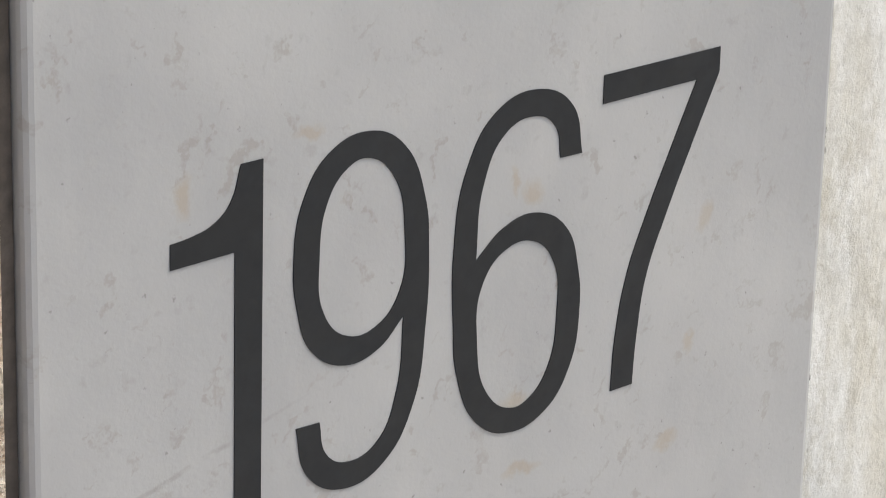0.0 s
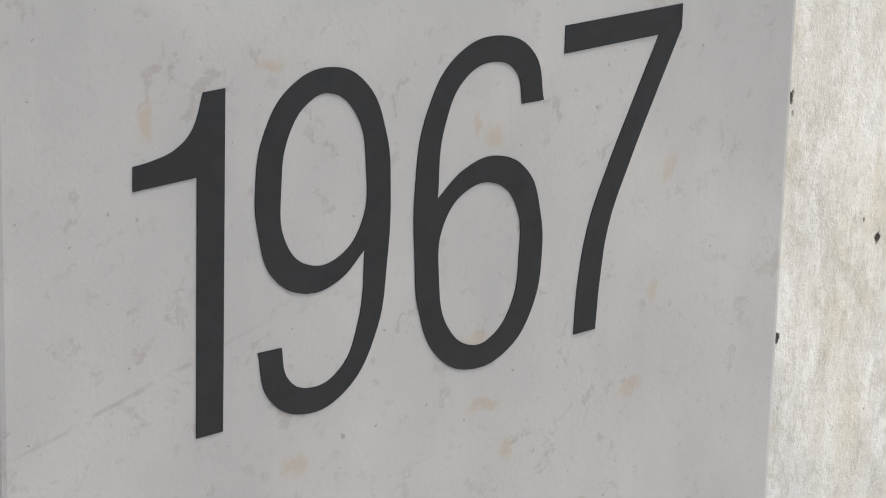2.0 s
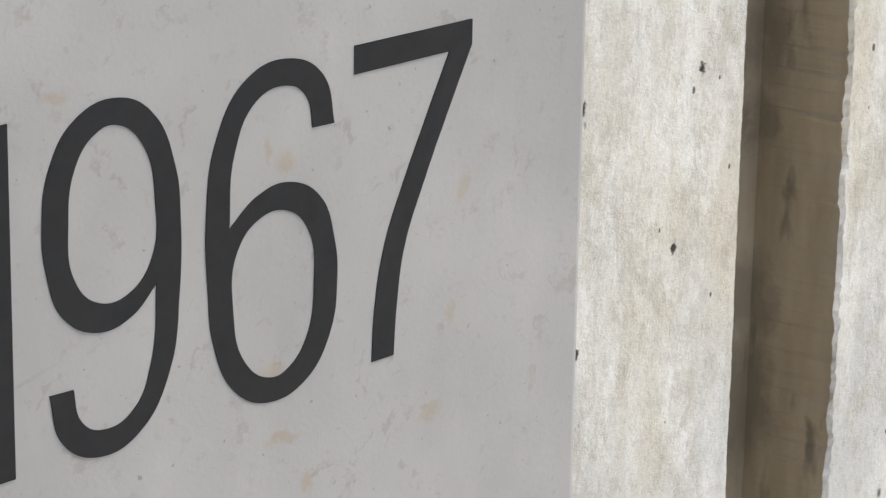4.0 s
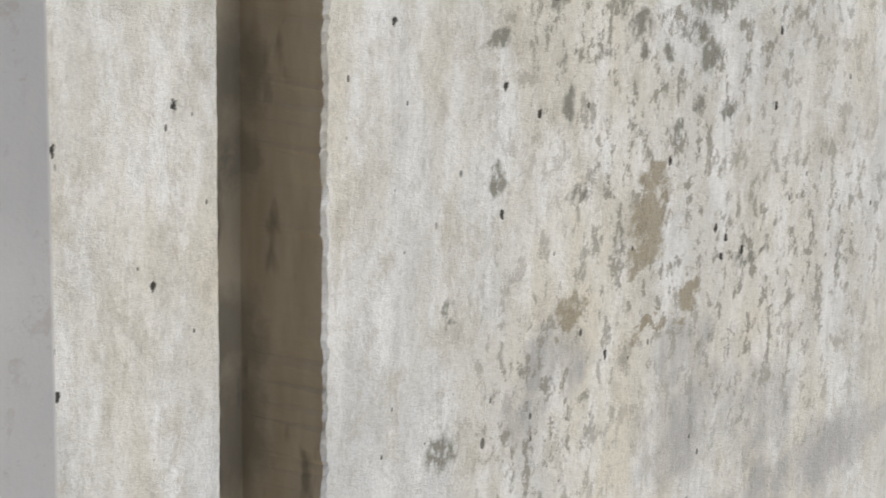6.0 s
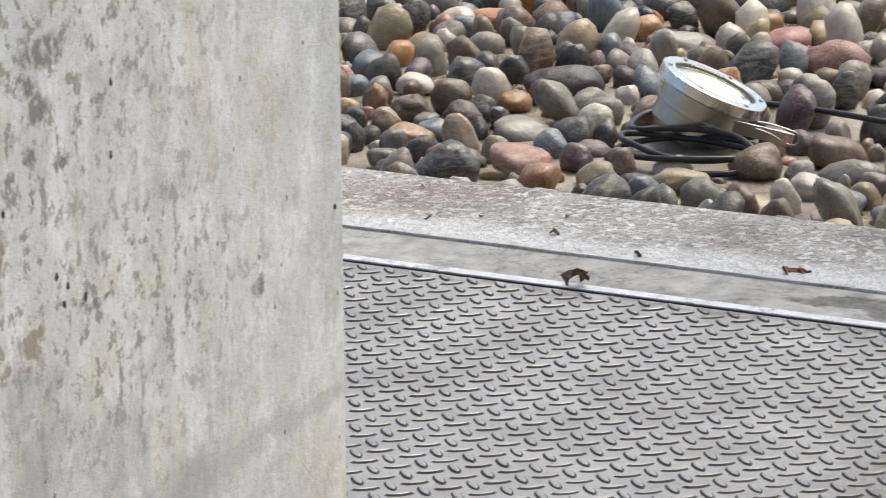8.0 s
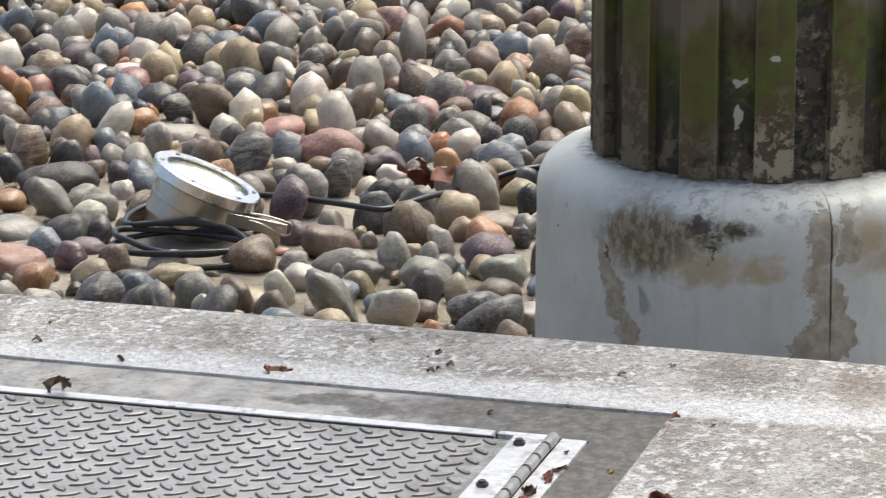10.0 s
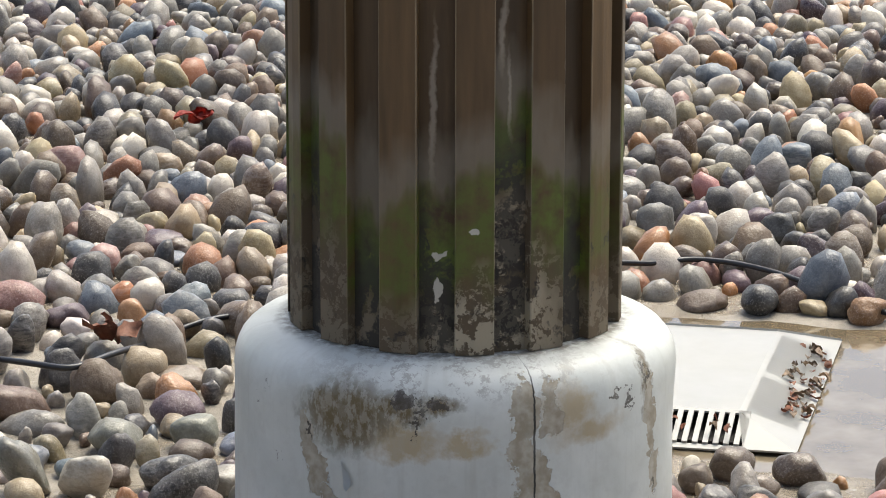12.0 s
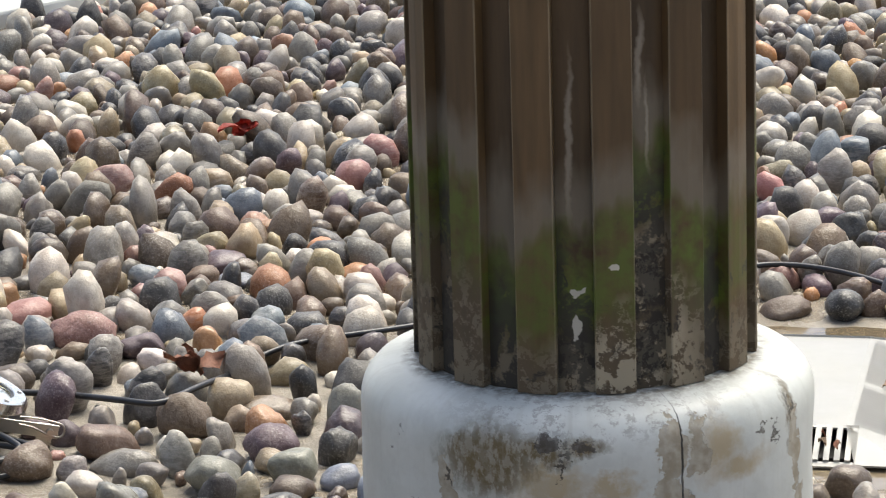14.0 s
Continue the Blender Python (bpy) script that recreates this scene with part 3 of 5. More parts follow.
gritty(CEMENT, 60.0, 0.7, (0.10, 0.09, 0.075))
PAVING = plain("terrace_concrete", (0.33, 0.31, 0.28), 0.85, scale=30.0, spread=0.3, bump=0.4, depth=0.002)
TREAD = tread_metal()
GALV = gritty(plain("galvanised_steel", (0.72, 0.72, 0.72), 0.5, 0.1, scale=70.0, spread=0.16, bump=0.15, depth=0.0006), 48.0, 0.8, (0.22, 0.20, 0.175))
# lug flanks: grime plus their dark reflections, both put into the colour
LUG = plain("dirty_shaded_lug_steel", (0.08, 0.074, 0.066), 0.6, 0.3, scale=90.0, spread=0.35, bump=0.2)
KNUCKLE = plain("worn_hinge_steel", (0.38, 0.37, 0.355), 0.45, 0.6, scale=120.0, spread=0.3, bump=0.2)
STEEL = plain("stainless_steel", (0.47, 0.44, 0.385), 0.34, 0.95, scale=30.0, spread=0.14, bump=0.05, depth=0.0004)
BRIGHT_STEEL = plain("bright_stainless_steel", (0.74, 0.73, 0.70), 0.26, 1.0, scale=40.0, spread=0.10, bump=0.05, depth=0.0003)
DARK_STEEL = plain("rusty_steel_and_shade", (0.10, 0.085, 0.075), 0.6, 0.5, scale=120.0, spread=0.4)
RUBBER = plain("black_cable_rubber", (0.016, 0.016, 0.018), 0.38, scale=80.0, spread=0.3, bump=0.0)
PLASTIC = plain("white_plastic", (0.34, 0.33, 0.30), 0.42, scale=12.0, spread=0.06, bump=0.05)
DARK = plain("painted_slot_shade", (0.02, 0.018, 0.016), 0.9, scale=50.0, bump=0.0)
LEAF = plain("dry_red_leaf", (0.31, 0.14, 0.085), 0.7, scale=90.0, spread=0.5)
LEAF_BROWN = plain("dry_brown_leaf", (0.27, 0.195, 0.135), 0.75, scale=90.0, spread=0.5)
YELLOW = plain("yellow_petal", (0.72, 0.52, 0.08), 0.6, scale=90.0, spread=0.2)
RED_PETAL = plain("red_scrap", (0.42, 0.05, 0.03), 0.5, scale=60.0, spread=0.3)
WHITEWASH = plain("pale_render", (0.60, 0.61, 0.58), 0.8, scale=8.0, spread=0.15)
MORTAR, WATER = wet_mortar(), muddy_water()
PAINT = peeling_paint()
# recess copy is darker: shade between the ribs is put into its colour
BROWN_RIB, BROWN_CORE = brown_column("brown_painted_rib", (0.115, 0.070, 0.032), 0.60), brown_column("brown_shaded_recess", (0.062, 0.038, 0.018), 0.44)
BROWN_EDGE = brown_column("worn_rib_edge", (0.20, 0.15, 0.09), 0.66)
COBBLE, COBBLES = cobble_stone("cobble_stone", True), cobble_stone("cobble_stones", False)


# ---- mesh helpers ----
def mesh_of(name, bm, mat, smooth=False):
    me = bpy.data.meshes.new(name)
    bmesh.ops.recalc_face_normals(bm, faces=bm.faces[:])
    bm.to_mesh(me)
    bm.free()
    me.materials.append(mat)
    if smooth:
        me.shade_smooth()
    return me


def thing(name, bm, mat, label="", category="", kind="", group="", smooth=False):
    return tagged(new(name, mesh_of(name, bm, mat, smooth)), label, category, group, kind)


def holder(name, label, category, where=(0, 0, 0), group=""):
    ob = new(name)
    ob.location = where
    return tagged(ob, label, category, group)


def part(name, bm, mat, parent, label="", smooth=False, kind=""):
    ob = new(name, mesh_of(name, bm, mat, smooth))
    ob.parent = parent
    ob.matrix_parent_inverse = Matrix.Translation(parent.location).inverted() if parent.parent is None else Matrix.Identity(4)
    return tagged(ob, label, kind=kind)


def box(bm, x0, x1, y0, y1, z0, z1, bevel=0.0, m=None, seg=2):
    made = bmesh.ops.create_cube(bm, size=1.0)["verts"]
    for v in made:
        v.co = Vector((x0 + (v.co.x + 0.5) * (x1 - x0), y0 + (v.co.y + 0.5) * (y1 - y0), z0 + (v.co.z + 0.5) * (z1 - z0)))
    if bevel:
        edges = list({e for v in made for e in v.link_edges})
        made = list({v for f in bmesh.ops.bevel(bm, geom=edges, offset=bevel, segments=seg, affect='EDGES', profile=0.5)["faces"] for v in f.verts} | {v for v in made if v.is_valid})
    if m is not None:
        bmesh.ops.transform(bm, matrix=m, verts=[v for v in made if v.is_valid])
    return made


def tube(bm, r, z0, z1, m=Matrix.Identity(4), n=24, r2=None):
    made = bmesh.ops.create_cone(bm, cap_ends=True, segments=n, radius1=r, radius2=r if r2 is None else r2, depth=z1 - z0)["verts"]
    bmesh.ops.transform(bm, matrix=m @ Matrix.Translation((0, 0, (z0 + z1) / 2)), verts=made)
    return made


def prism(bm, outline, z0, z1, m=Matrix.Identity(4)):
    low = [bm.verts.new(m @ Vector((x, y, z0))) for x, y in outline]
    high = [bm.verts.new(m @ Vector((x, y, z1))) for x, y in outline]
    bm.faces.new(low[::-1])
    bm.faces.new(high)
    for i in range(len(low)):
        j = (i + 1) % len(low)
        bm.faces.new((low[i], low[j], high[j], high[i]))


def lathe(bm, profile, m=Matrix.Identity(4), n=48, rough=0.0, ring_shaped=False):
    rings = []
    for r, z in profile:
        ring = []
        for k in range(n):
            a = 2 * math.pi * k / n
            rr = r + rough * noise.noise(Vector((math.cos(a) * 3, math.sin(a) * 3, z * 9)))
            ring.append(bm.verts.new(m @ Vector((rr * math.cos(a), rr * math.sin(a), z))))
        rings.append(ring)
    for a, b in zip(rings, rings[1:] + (rings[:1] if ring_shaped else [])):
        for k in range(n):
            bm.faces.new((a[k], a[(k + 1) % n], b[(k + 1) % n], b[k]))
    if not ring_shaped:
        bm.faces.new(rings[0][::-1])
        bm.faces.new(rings[-1])


def cable(name, points, r, mat, parent=None, label="", category=""):
    cu = bpy.data.curves.new(name, 'CURVE')
    cu.dimensions, cu.bevel_depth, cu.bevel_resolution, cu.resolution_u = '3D', r, 3, 6
    sp = cu.splines.new('NURBS')
    sp.points.add(len(points) - 1)
    sp.use_endpoint_u, sp.order_u = True, 4
    for q, co in zip(sp.points, points):
        q.co = (*co, 1.0)
    temp = bpy.data.objects.new(name, cu)
    scene.collection.objects.link(temp)
    me = bpy.data.meshes.new_from_object(temp.evaluated_get(bpy.context.evaluated_depsgraph_get()))
    bpy.data.objects.remove(temp)
    me.name = name
    me.materials.clear()
    me.materials.append(mat)
    me.shade_smooth()
    ob = new(name, me)
    if parent:
        ob.parent = parent
        ob.matrix_parent_inverse = Matrix.Translation(parent.location).inverted()
    return tagged(ob, label, category)


# ---- the concrete sign wall ----
def sign_wall():
    bm = bmesh.new()
    front = [(1.676, 0.22), (1.676, 0.0), (2.058, 0.0), (2.0605, 0.003), (2.061, 0.036), (2.113, 0.036), (2.1140, 0.0014), (2.1155, 0.0),
             (2.40, 0.0), (2.6125, 0.0), (2.6165, 0.004), (2.617, 0.22)]
    ragged = {2: 0.0006, 3: 0.0006, 6: 0.0015, 7: 0.0019, 9: 0.0007, 10: 0.0008}
    rows = []
    for k in range(631):
        z = k * 0.002
        row = []
        for i, (x, y) in enumerate(front):
            j = ragged.get(i, 0.0)
            dx = j * (0.6 * noise.noise(Vector((z * 60, 7.3, 0))) + noise.noise(Vector((z * 330, i * 3.1, 5))))
            row.append(bm.verts.new((x + dx, y, z)))
        rows.append(row)
    n = len(front)
    for a, b in zip(rows, rows[1:]):
        for i in range(n):
            f = bm.faces.new((a[i], a[(i + 1) % n], b[(i + 1) % n], b[i]))
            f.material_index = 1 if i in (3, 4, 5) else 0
    bm.faces.new(rows[0][::-1])
    bm.faces.new(rows[-1])
    ob = thing("wall_sign", bm, CONCRETE, "pale cream cast concrete wall with blow holes and damp stains", "wall", "structure")
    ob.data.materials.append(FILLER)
    bm = bmesh.new()
    box(bm, 0.2, 1.6745, -0.0105, 0.22, 0.0, 1.26, 0.003)
    thing("wall_aggregate", bm, AGGREGATE, "coarse beige exposed aggregate wall panel beside the date stone", "wall", "structure")


def outline_mesh(name, loops, parent):
    """A flat figure from closed loops of (x, z, corner) in millimetres, bent smoothly but at corners, standing 1 mm proud."""
    cu = bpy.data.curves.new(name, 'CURVE')
    cu.dimensions, cu.fill_mode, cu.extrude, cu.resolution_u = '2D', 'BOTH', 0.00015, 10
    for loop in loops:
        sp = cu.splines.new('BEZIER')
        sp.bezier_points.add(len(loop) - 1)
        sp.use_cyclic_u = True
        for q, (x, z, corner) in zip(sp.bezier_points, loop):
            q.co = (x / 1000, z / 1000, 0)
            q.handle_left_type = q.handle_right_type = 'VECTOR' if corner else 'AUTO'
    temp = bpy.data.objects.new(name, cu)
    scene.collection.objects.link(temp)
    me = bpy.data.meshes.new_from_object(temp.evaluated_get(bpy.context.evaluated_depsgraph_get()))
    bpy.data.objects.remove(temp)
    me.name = name
    me.materials.clear()
    me.materials.append(BLACK)
    ob = new(name, me)
    ob.parent = parent
    ob.matrix_parent_inverse = Matrix.Identity(4)
    return tagged(ob, "black numeral")


def date_stone():
    stone = holder("date_stone", "honed grey stone plaque with the black year 1967", "plaque", (0, 0, 0))
    bm = bmesh.new()
    box(bm, 1.6795, 1.969, -0.012, -0.0005, 0.60, 1.06, 0.0028, seg=3)
    part("slab", bm, STONE, stone)
    bm = bmesh.new()
    box(bm, 1.6750, 1.6790, -0.0075, -0.0005, 0.60, 1.06)
    part("joint", bm, DARK_STEEL, stone, "dark brown joint beside the slab")
    nine = [[(25.0, 96.6, 0), (36.7, 90.5, 0), (44.4, 74.4, 0), (46.0, 60.0, 0), (45.4, 39.7, 0), (41.6, 18.3, 0), (31.4, 4.2, 0), (17.0, 0.5, 0), (4.6, 7.5, 0), (0.6, 21.6, 1),
             (8.6, 21.4, 1), (11.0, 12.0, 0), (18.8, 7.7, 0), (29.1, 10.8, 0), (35.4, 23.0, 0), (37.4, 43.7, 1), (28.4, 36.6, 0), (17.1, 35.0, 0), (5.6, 41.6, 0), (0.4, 54.8, 0),
             (-0.7, 66.5, 0), (2.2, 82.6, 0), (11.0, 93.6, 0)],
            [(24.0, 89.6, 0), (33.4, 82.4, 0), (37.3, 66.8, 0), (35.9, 51.1, 0), (27.8, 43.1, 0), (17.4, 43.1, 0), (9.6, 51.0, 0), (7.9, 66.0, 0), (10.6, 81.0, 0), (17.2, 88.4, 0)]]
    one = [[(-18.0, 96.6, 1), (-10.9, 96.6, 1), (-11.1, 2.1, 1), (-19.9, 2.1, 1), (-19.9, 74.2, 1), (-40.3, 74.0, 1), (-40.3, 80.6, 1), (-33.4, 81.2, 0), (-26.6, 83.0, 0), (-21.6, 87.0, 0)]]
    seven = [[(-1.6, 95.4, 1), (45.1, 95.2, 1), (45.1, 87.9, 1), (34.9, 68.4, 0), (26.2, 51.0, 0), (18.7, 33.4, 0), (15.9, 16.8, 0), (14.8, 1.8, 1), (6.1, 1.8, 1), (7.0, 16.9, 0),
              (10.6, 35.1, 0), (17.5, 51.4, 0), (26.2, 68.6, 0), (35.9, 87.3, 1), (-1.6, 87.3, 1)]]
    six = [[(x + (1.1 if x > 30 and z < 45 else 0.0), z - (0.5 if z < 20 and x > 25 else 0.0), c) for x, z, c in loop] for loop in nine]
    upright = Matrix.Rotation(radians(90), 4, 'X')
    for name, loops, x, z, spin in (("numeral_one", one, 1.7621, 0.7838, 0), ("numeral_nine", nine, 1.7621, 0.7838, 0), ("numeral_six", six, 1.8650, 0.8805, 180), ("numeral_seven", seven, 1.8735, 0.7838, 0)):
        ob = outline_mesh(name, loops, stone)
        ob.matrix_basis = Matrix.Translation((x, -0.01215, z)) @ upright @ Matrix.Rotation(radians(spin), 4, 'Z') @ Matrix.Diagonal((1.03 if spin else 1.0, 1.0, 1.0, 1.0))


sign_wall()
date_stone()

# ---- terrace, kerb and hatch: u runs along the hinge, v across it ----
DECK = Matrix.Translation((4.61, 0.20, 0.0)) @ Matrix.Rotation(radians(1.73), 4, 'Z')


def terrace():
    bm = bmesh.new()
    box(bm, -9.0, 0.388, -7.0, 7.0, -0.60, -0.012, 0.0, DECK)
    thing("terrace_slab", bm, PAVING, "grey concrete terrace slab under the sign wall", "terrace", "structure")

    def ell(u0, u1, v0, v1):
        # a far arm along v and a near arm along u
        return [(u1, v0), (u1, 6.9), (u0, 6.9), (u0, v1), (-8.9, v1), (-8.9, v0)]
    bm = bmesh.new()
    prism(bm, [(0.392, -6.9), (0.392, 6.9), (0.140, 6.9), (0.140, -0.104), (-8.9, -0.104), (-8.9, -6.9)], -0.011, 0.0025, DECK)
    long_edges = [e for e in bm.edges if e.calc_length() > 0.5]
    cut = bmesh.ops.subdivide_edges(bm, edges=long_edges, cuts=160, use_grid_fill=False)
    for v in {v for v in cut["geom_inner"] if isinstance(v, bmesh.types.BMVert)}:
        q = v.co * 22
        v.co += Vector((noise.noise(q) * 0.0022, noise.noise(q + Vector((9, 0, 0))) * 0.0022, noise.noise(q * 0.5) * 0.0008))
    thing("kerb", bm, KERB, "weathered lichen-flecked concrete kerb round the hatch", "kerb", "structure")
    bm = bmesh.new()
    prism(bm, ell(0.026, 0.139, -0.103, -0.036), -0.011, -0.001, DECK)
    thing("trim_cement", bm, CEMENT, "smooth grey cement border round the steel hatch", "trim", "structure")


def hatch():
    door = holder("hatch_door", "worn steel tread plate hatch with a long hinge, shut", "hatch")
    bm = bmesh.new()
    box(bm, -1.55, 0.0005, 0.047, 2.2, -0.010, 0.001, 0.0, DECK)
    part("tread_plate", bm, TREAD, door)
    # raised lugs: two square lattices, one in the cells of the other; flanks painted dark for shade and grime, crowns
    # in plate steel
    rnd = random.Random(4)
    verts, faces = [], []
    rings = ((1.07, 1.32, 0.06), (0.97, 1.0, 0.16), (0.82, 0.76, 0.80), (0.60, 0.46, 1.0))
    shape = [(ra * math.cos(2 * math.pi * k / 12) * (1.0 - 0.06 * (k % 2)), rb * math.sin(2 * math.pi * k / 12), h) for ra, rb, h in rings for k in range(12)]
    tris = [(12 * q + k, 12 * q + (k + 1) % 12, 12 * q + 12 + (k + 1) % 12, 12 * q + 12 + k) for q in (0, 1, 2) for k in range(12)] + [tuple(range(36, 48))]
    for i in range(44):
        for j in range(59):
            for kind in (0, 1):
                u = -0.012 - 0.0345 * (i + 0.5 * kind)
                v = 0.068 + 0.0360 * (j + 0.5 * kind)
                turn = radians(-52 if kind else 43)
                cs, sn, start = math.cos(turn), math.sin(turn), len(verts)
                wear = 0.0024 * rnd.uniform(0.8, 1.1)
                for a, b, c in shape:
                    x, y = a * 0.0145, b * 0.0047
                    verts.append(DECK @ Vector((u + x * cs - y * sn, v + x * sn + y * cs, 0.0008 + c * wear)))
                faces.extend([tuple(start + q for q in t) for t in tris])
    me = bpy.data.meshes.new("tread_lugs")
    me.from_pydata(verts, [], faces)
    me.materials.append(TREAD)
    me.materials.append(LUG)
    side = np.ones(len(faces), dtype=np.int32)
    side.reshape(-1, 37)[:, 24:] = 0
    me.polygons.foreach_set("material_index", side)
    lugs = new("tread_lugs", me)
    lugs.parent = door
    tagged(lugs, "raised diamond lugs of the tread plate", kind="stuff")
    bm = bmesh.new()
    box(bm, -1.55, 0.012, 0.006, 0.0465, 0.0, 0.0036, 0.0006, DECK)
    leaf = part("hinge_leaf", bm, GALV, door, "scratched galvanised hinge leaf")
    rnd = random.Random(9)
    bolt = bmesh.new()
    tube(bolt, 0.0068, 0.0, 0.0042, n=6)
    tube(bolt, 0.0042, 0.0042, 0.0068, n=10)
    bolt_mesh = mesh_of("bolt", bolt, DARK_STEEL)
    for k in range(11):
        ob = new("bolt", bolt_mesh)
        ob.parent = leaf
        ob.matrix_basis = DECK @ pose(-0.019 - 0.1455 * k, 0.032, 0.0036, 0, 0, rnd.uniform(0, 60))
    knuckle = bmesh.new()
    tube(knuckle, 0.0066, -0.0172, 0.0172, Matrix.Rotation(radians(90), 4, 'Y'), n=16)
    knuckle_mesh = mesh_of("knuckle", knuckle, KNUCKLE)
    gap = bmesh.new()
    tube(gap, 0.0052, -1.545, 0.004, Matrix.Rotation(radians(90), 4, 'Y'), n=12)
    bmesh.ops.transform(gap, matrix=DECK @ Matrix.Translation((0, 0, 0.0065)), verts=gap.verts[:])
    part("hinge_pin", gap, DARK_STEEL, door, "dark hinge pin")
    for k in range(38):
        ob = new("knuckle", knuckle_mesh)
        ob.parent = leaf
        ob.matrix_basis = DECK @ pose(-0.010 - 0.0405 * k, rnd.uniform(-0.0005, 0.0005), 0.0065)
    rim = holder("hatch_frame", "galvanised steel frame round the hatch, let into cement", "hatch frame")
    bm = bmesh.new()
    box(bm, 0.0075, 0.0255, 0.072, 2.2, -0.010, 0.0028, 0.0006, DECK)
    part("edge_bar", bm, GALV, rim)
    bm = bmesh.new()
    box(bm, 0.0135, 0.0252, 0.0, 0.066, -0.010, 0.0030, 0.0006, DECK)
    part("edge_bar", bm, GALV, rim)
    bm = bmesh.new()
    box(bm, -1.55, 0.022, -0.0345, -0.006, -0.010, 0.0012, 0.0005, DECK)
    part("fixed_leaf", bm, GALV, rim, "dirty galvanised fixed hinge leaf")
    bm = bmesh.new()
    box(bm, -1.55, 0.007, -0.0055, 0.0055, -0.010, -0.001, 0.0, DECK)
    part("dark_gap_fill", bm, DARK_STEEL, rim, "dark gap under the hinge")
    bm = bmesh.new()
    box(bm, 0.0008, 0.0073, 0.068, 2.2, -0.011, -0.006, 0.0, DECK)
    # dark strip added over the bar's side, standing for the gap's shade
    box(bm, 0.0052, 0.0073, 0.068, 2.2, -0.006, 0.0016, 0.0, DECK)
    part("dark_gap_fill", bm, DARK_STEEL, rim, "dark strip standing for shade and dirt along the plate's edge")


terrace()
hatch()


# ---- column on its painted base ----
def column():
    base = holder("column_base", "round white painted plinth, paint peeling and stained", "plinth", (*AXIS, BED))
    m = Matrix.Translation((*AXIS, 0.0))
    bm = bmesh.new()
    top, r = BASE_TOP, BASE_R
    profile = [(r * 0.99, BED - 0.05)] + [(r, BED + 0.02 + k * 0.02) for k in range(20)] + \
        [(r - 0.002, top - 0.046), (r - 0.005, top - 0.036), (r - 0.010, top - 0.026), (r - 0.018, top - 0.017), (r - 0.028, top - 0.010), (r - 0.042, top - 0.005), (COLUMN_R + 0.01, top), (0.05, top + 0.001)]
    lathe(bm, profile, m, 160, 0.004)
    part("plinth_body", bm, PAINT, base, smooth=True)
    # a curl of paint that has come away
    bm = bmesh.new()
    for k in range(7):
        a = radians(163.2 + 0.25 * k)
        w = 0.010 * math.sin(math.pi * (k + 0.4) / 7.4)
        rr = r + 0.002 + 0.008 * (k / 6) ** 2
        x, y, z = AXIS[0] + rr * math.cos(a), AXIS[1] + rr * math.sin(a), -0.048 - 0.0062 * k
        bm.verts.new((x, y, z + w * 0.3))
        bm.verts.new((x - 0.003, y - w * 1.2, z - w * 0.4))
    bm.verts.ensure_lookup_table()
    for k in range(6):
        bm.faces.new((bm.verts[2 * k], bm.verts[2 * k + 1], bm.verts[2 * k + 3], bm.verts[2 * k + 2]))
    bmesh.ops.solidify(bm, geom=bm.faces[:], thickness=0.0008)
    part("paint_curl", bm, WHITEWASH, base, "curled flake of white paint")

    shaft = holder("fluted_column", "brown painted column with flat ribs, green algae and flaking foot", "column", (*AXIS, BASE_TOP))
    bm = bmesh.new()
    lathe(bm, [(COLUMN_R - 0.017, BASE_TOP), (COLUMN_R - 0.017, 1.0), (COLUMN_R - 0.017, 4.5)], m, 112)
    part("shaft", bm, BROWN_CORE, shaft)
    half = radians(6.55)
    bm = bmesh.new()
    r0, r1 = COLUMN_R - 0.026, COLUMN_R
    outline = [(r0 * math.cos(-half), r0 * math.sin(-half)), (r1 * math.cos(-half) - 0.0015, r1 * math.sin(-half)), (r1 * math.cos(-half * 0.94), r1 * math.sin(-half * 0.94)),
               (r1, 0.0), (r1 * math.cos(half * 0.94), r1 * math.sin(half * 0.94)), (r1 * math.cos(half) - 0.0015, r1 * math.sin(half)), (r0 * math.cos(half), r0 * math.sin(half))]
    prism(bm, outline, 0.0, 4.40)
    bm.faces.ensure_lookup_table()
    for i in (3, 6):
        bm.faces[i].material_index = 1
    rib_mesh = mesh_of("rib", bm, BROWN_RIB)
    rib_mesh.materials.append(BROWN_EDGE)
    for k in range(14):
        ob = new("rib", rib_mesh)
        ob.parent = shaft
        ob.matrix_parent_inverse = Matrix.Translation(shaft.location).inverted()
        ob.matrix_basis = Matrix.Translation((*AXIS, BASE_TOP + 0.0015)) @ Matrix.Rotation(radians(173.2 + 360 / 14 * k), 4, 'Z')


column()


# ---- ground, water and far edge ----
def puddle_edge(x, y):
    """Above 0 inside the standing water by the drain cover."""
    d = min(x - 6.58, 7.57 - x, 0.72 - y, y + 1.3) / 0.3
    return d + 0.22 * noise.noise(Vector((x * 4.1, y * 4.1, 2.0)))


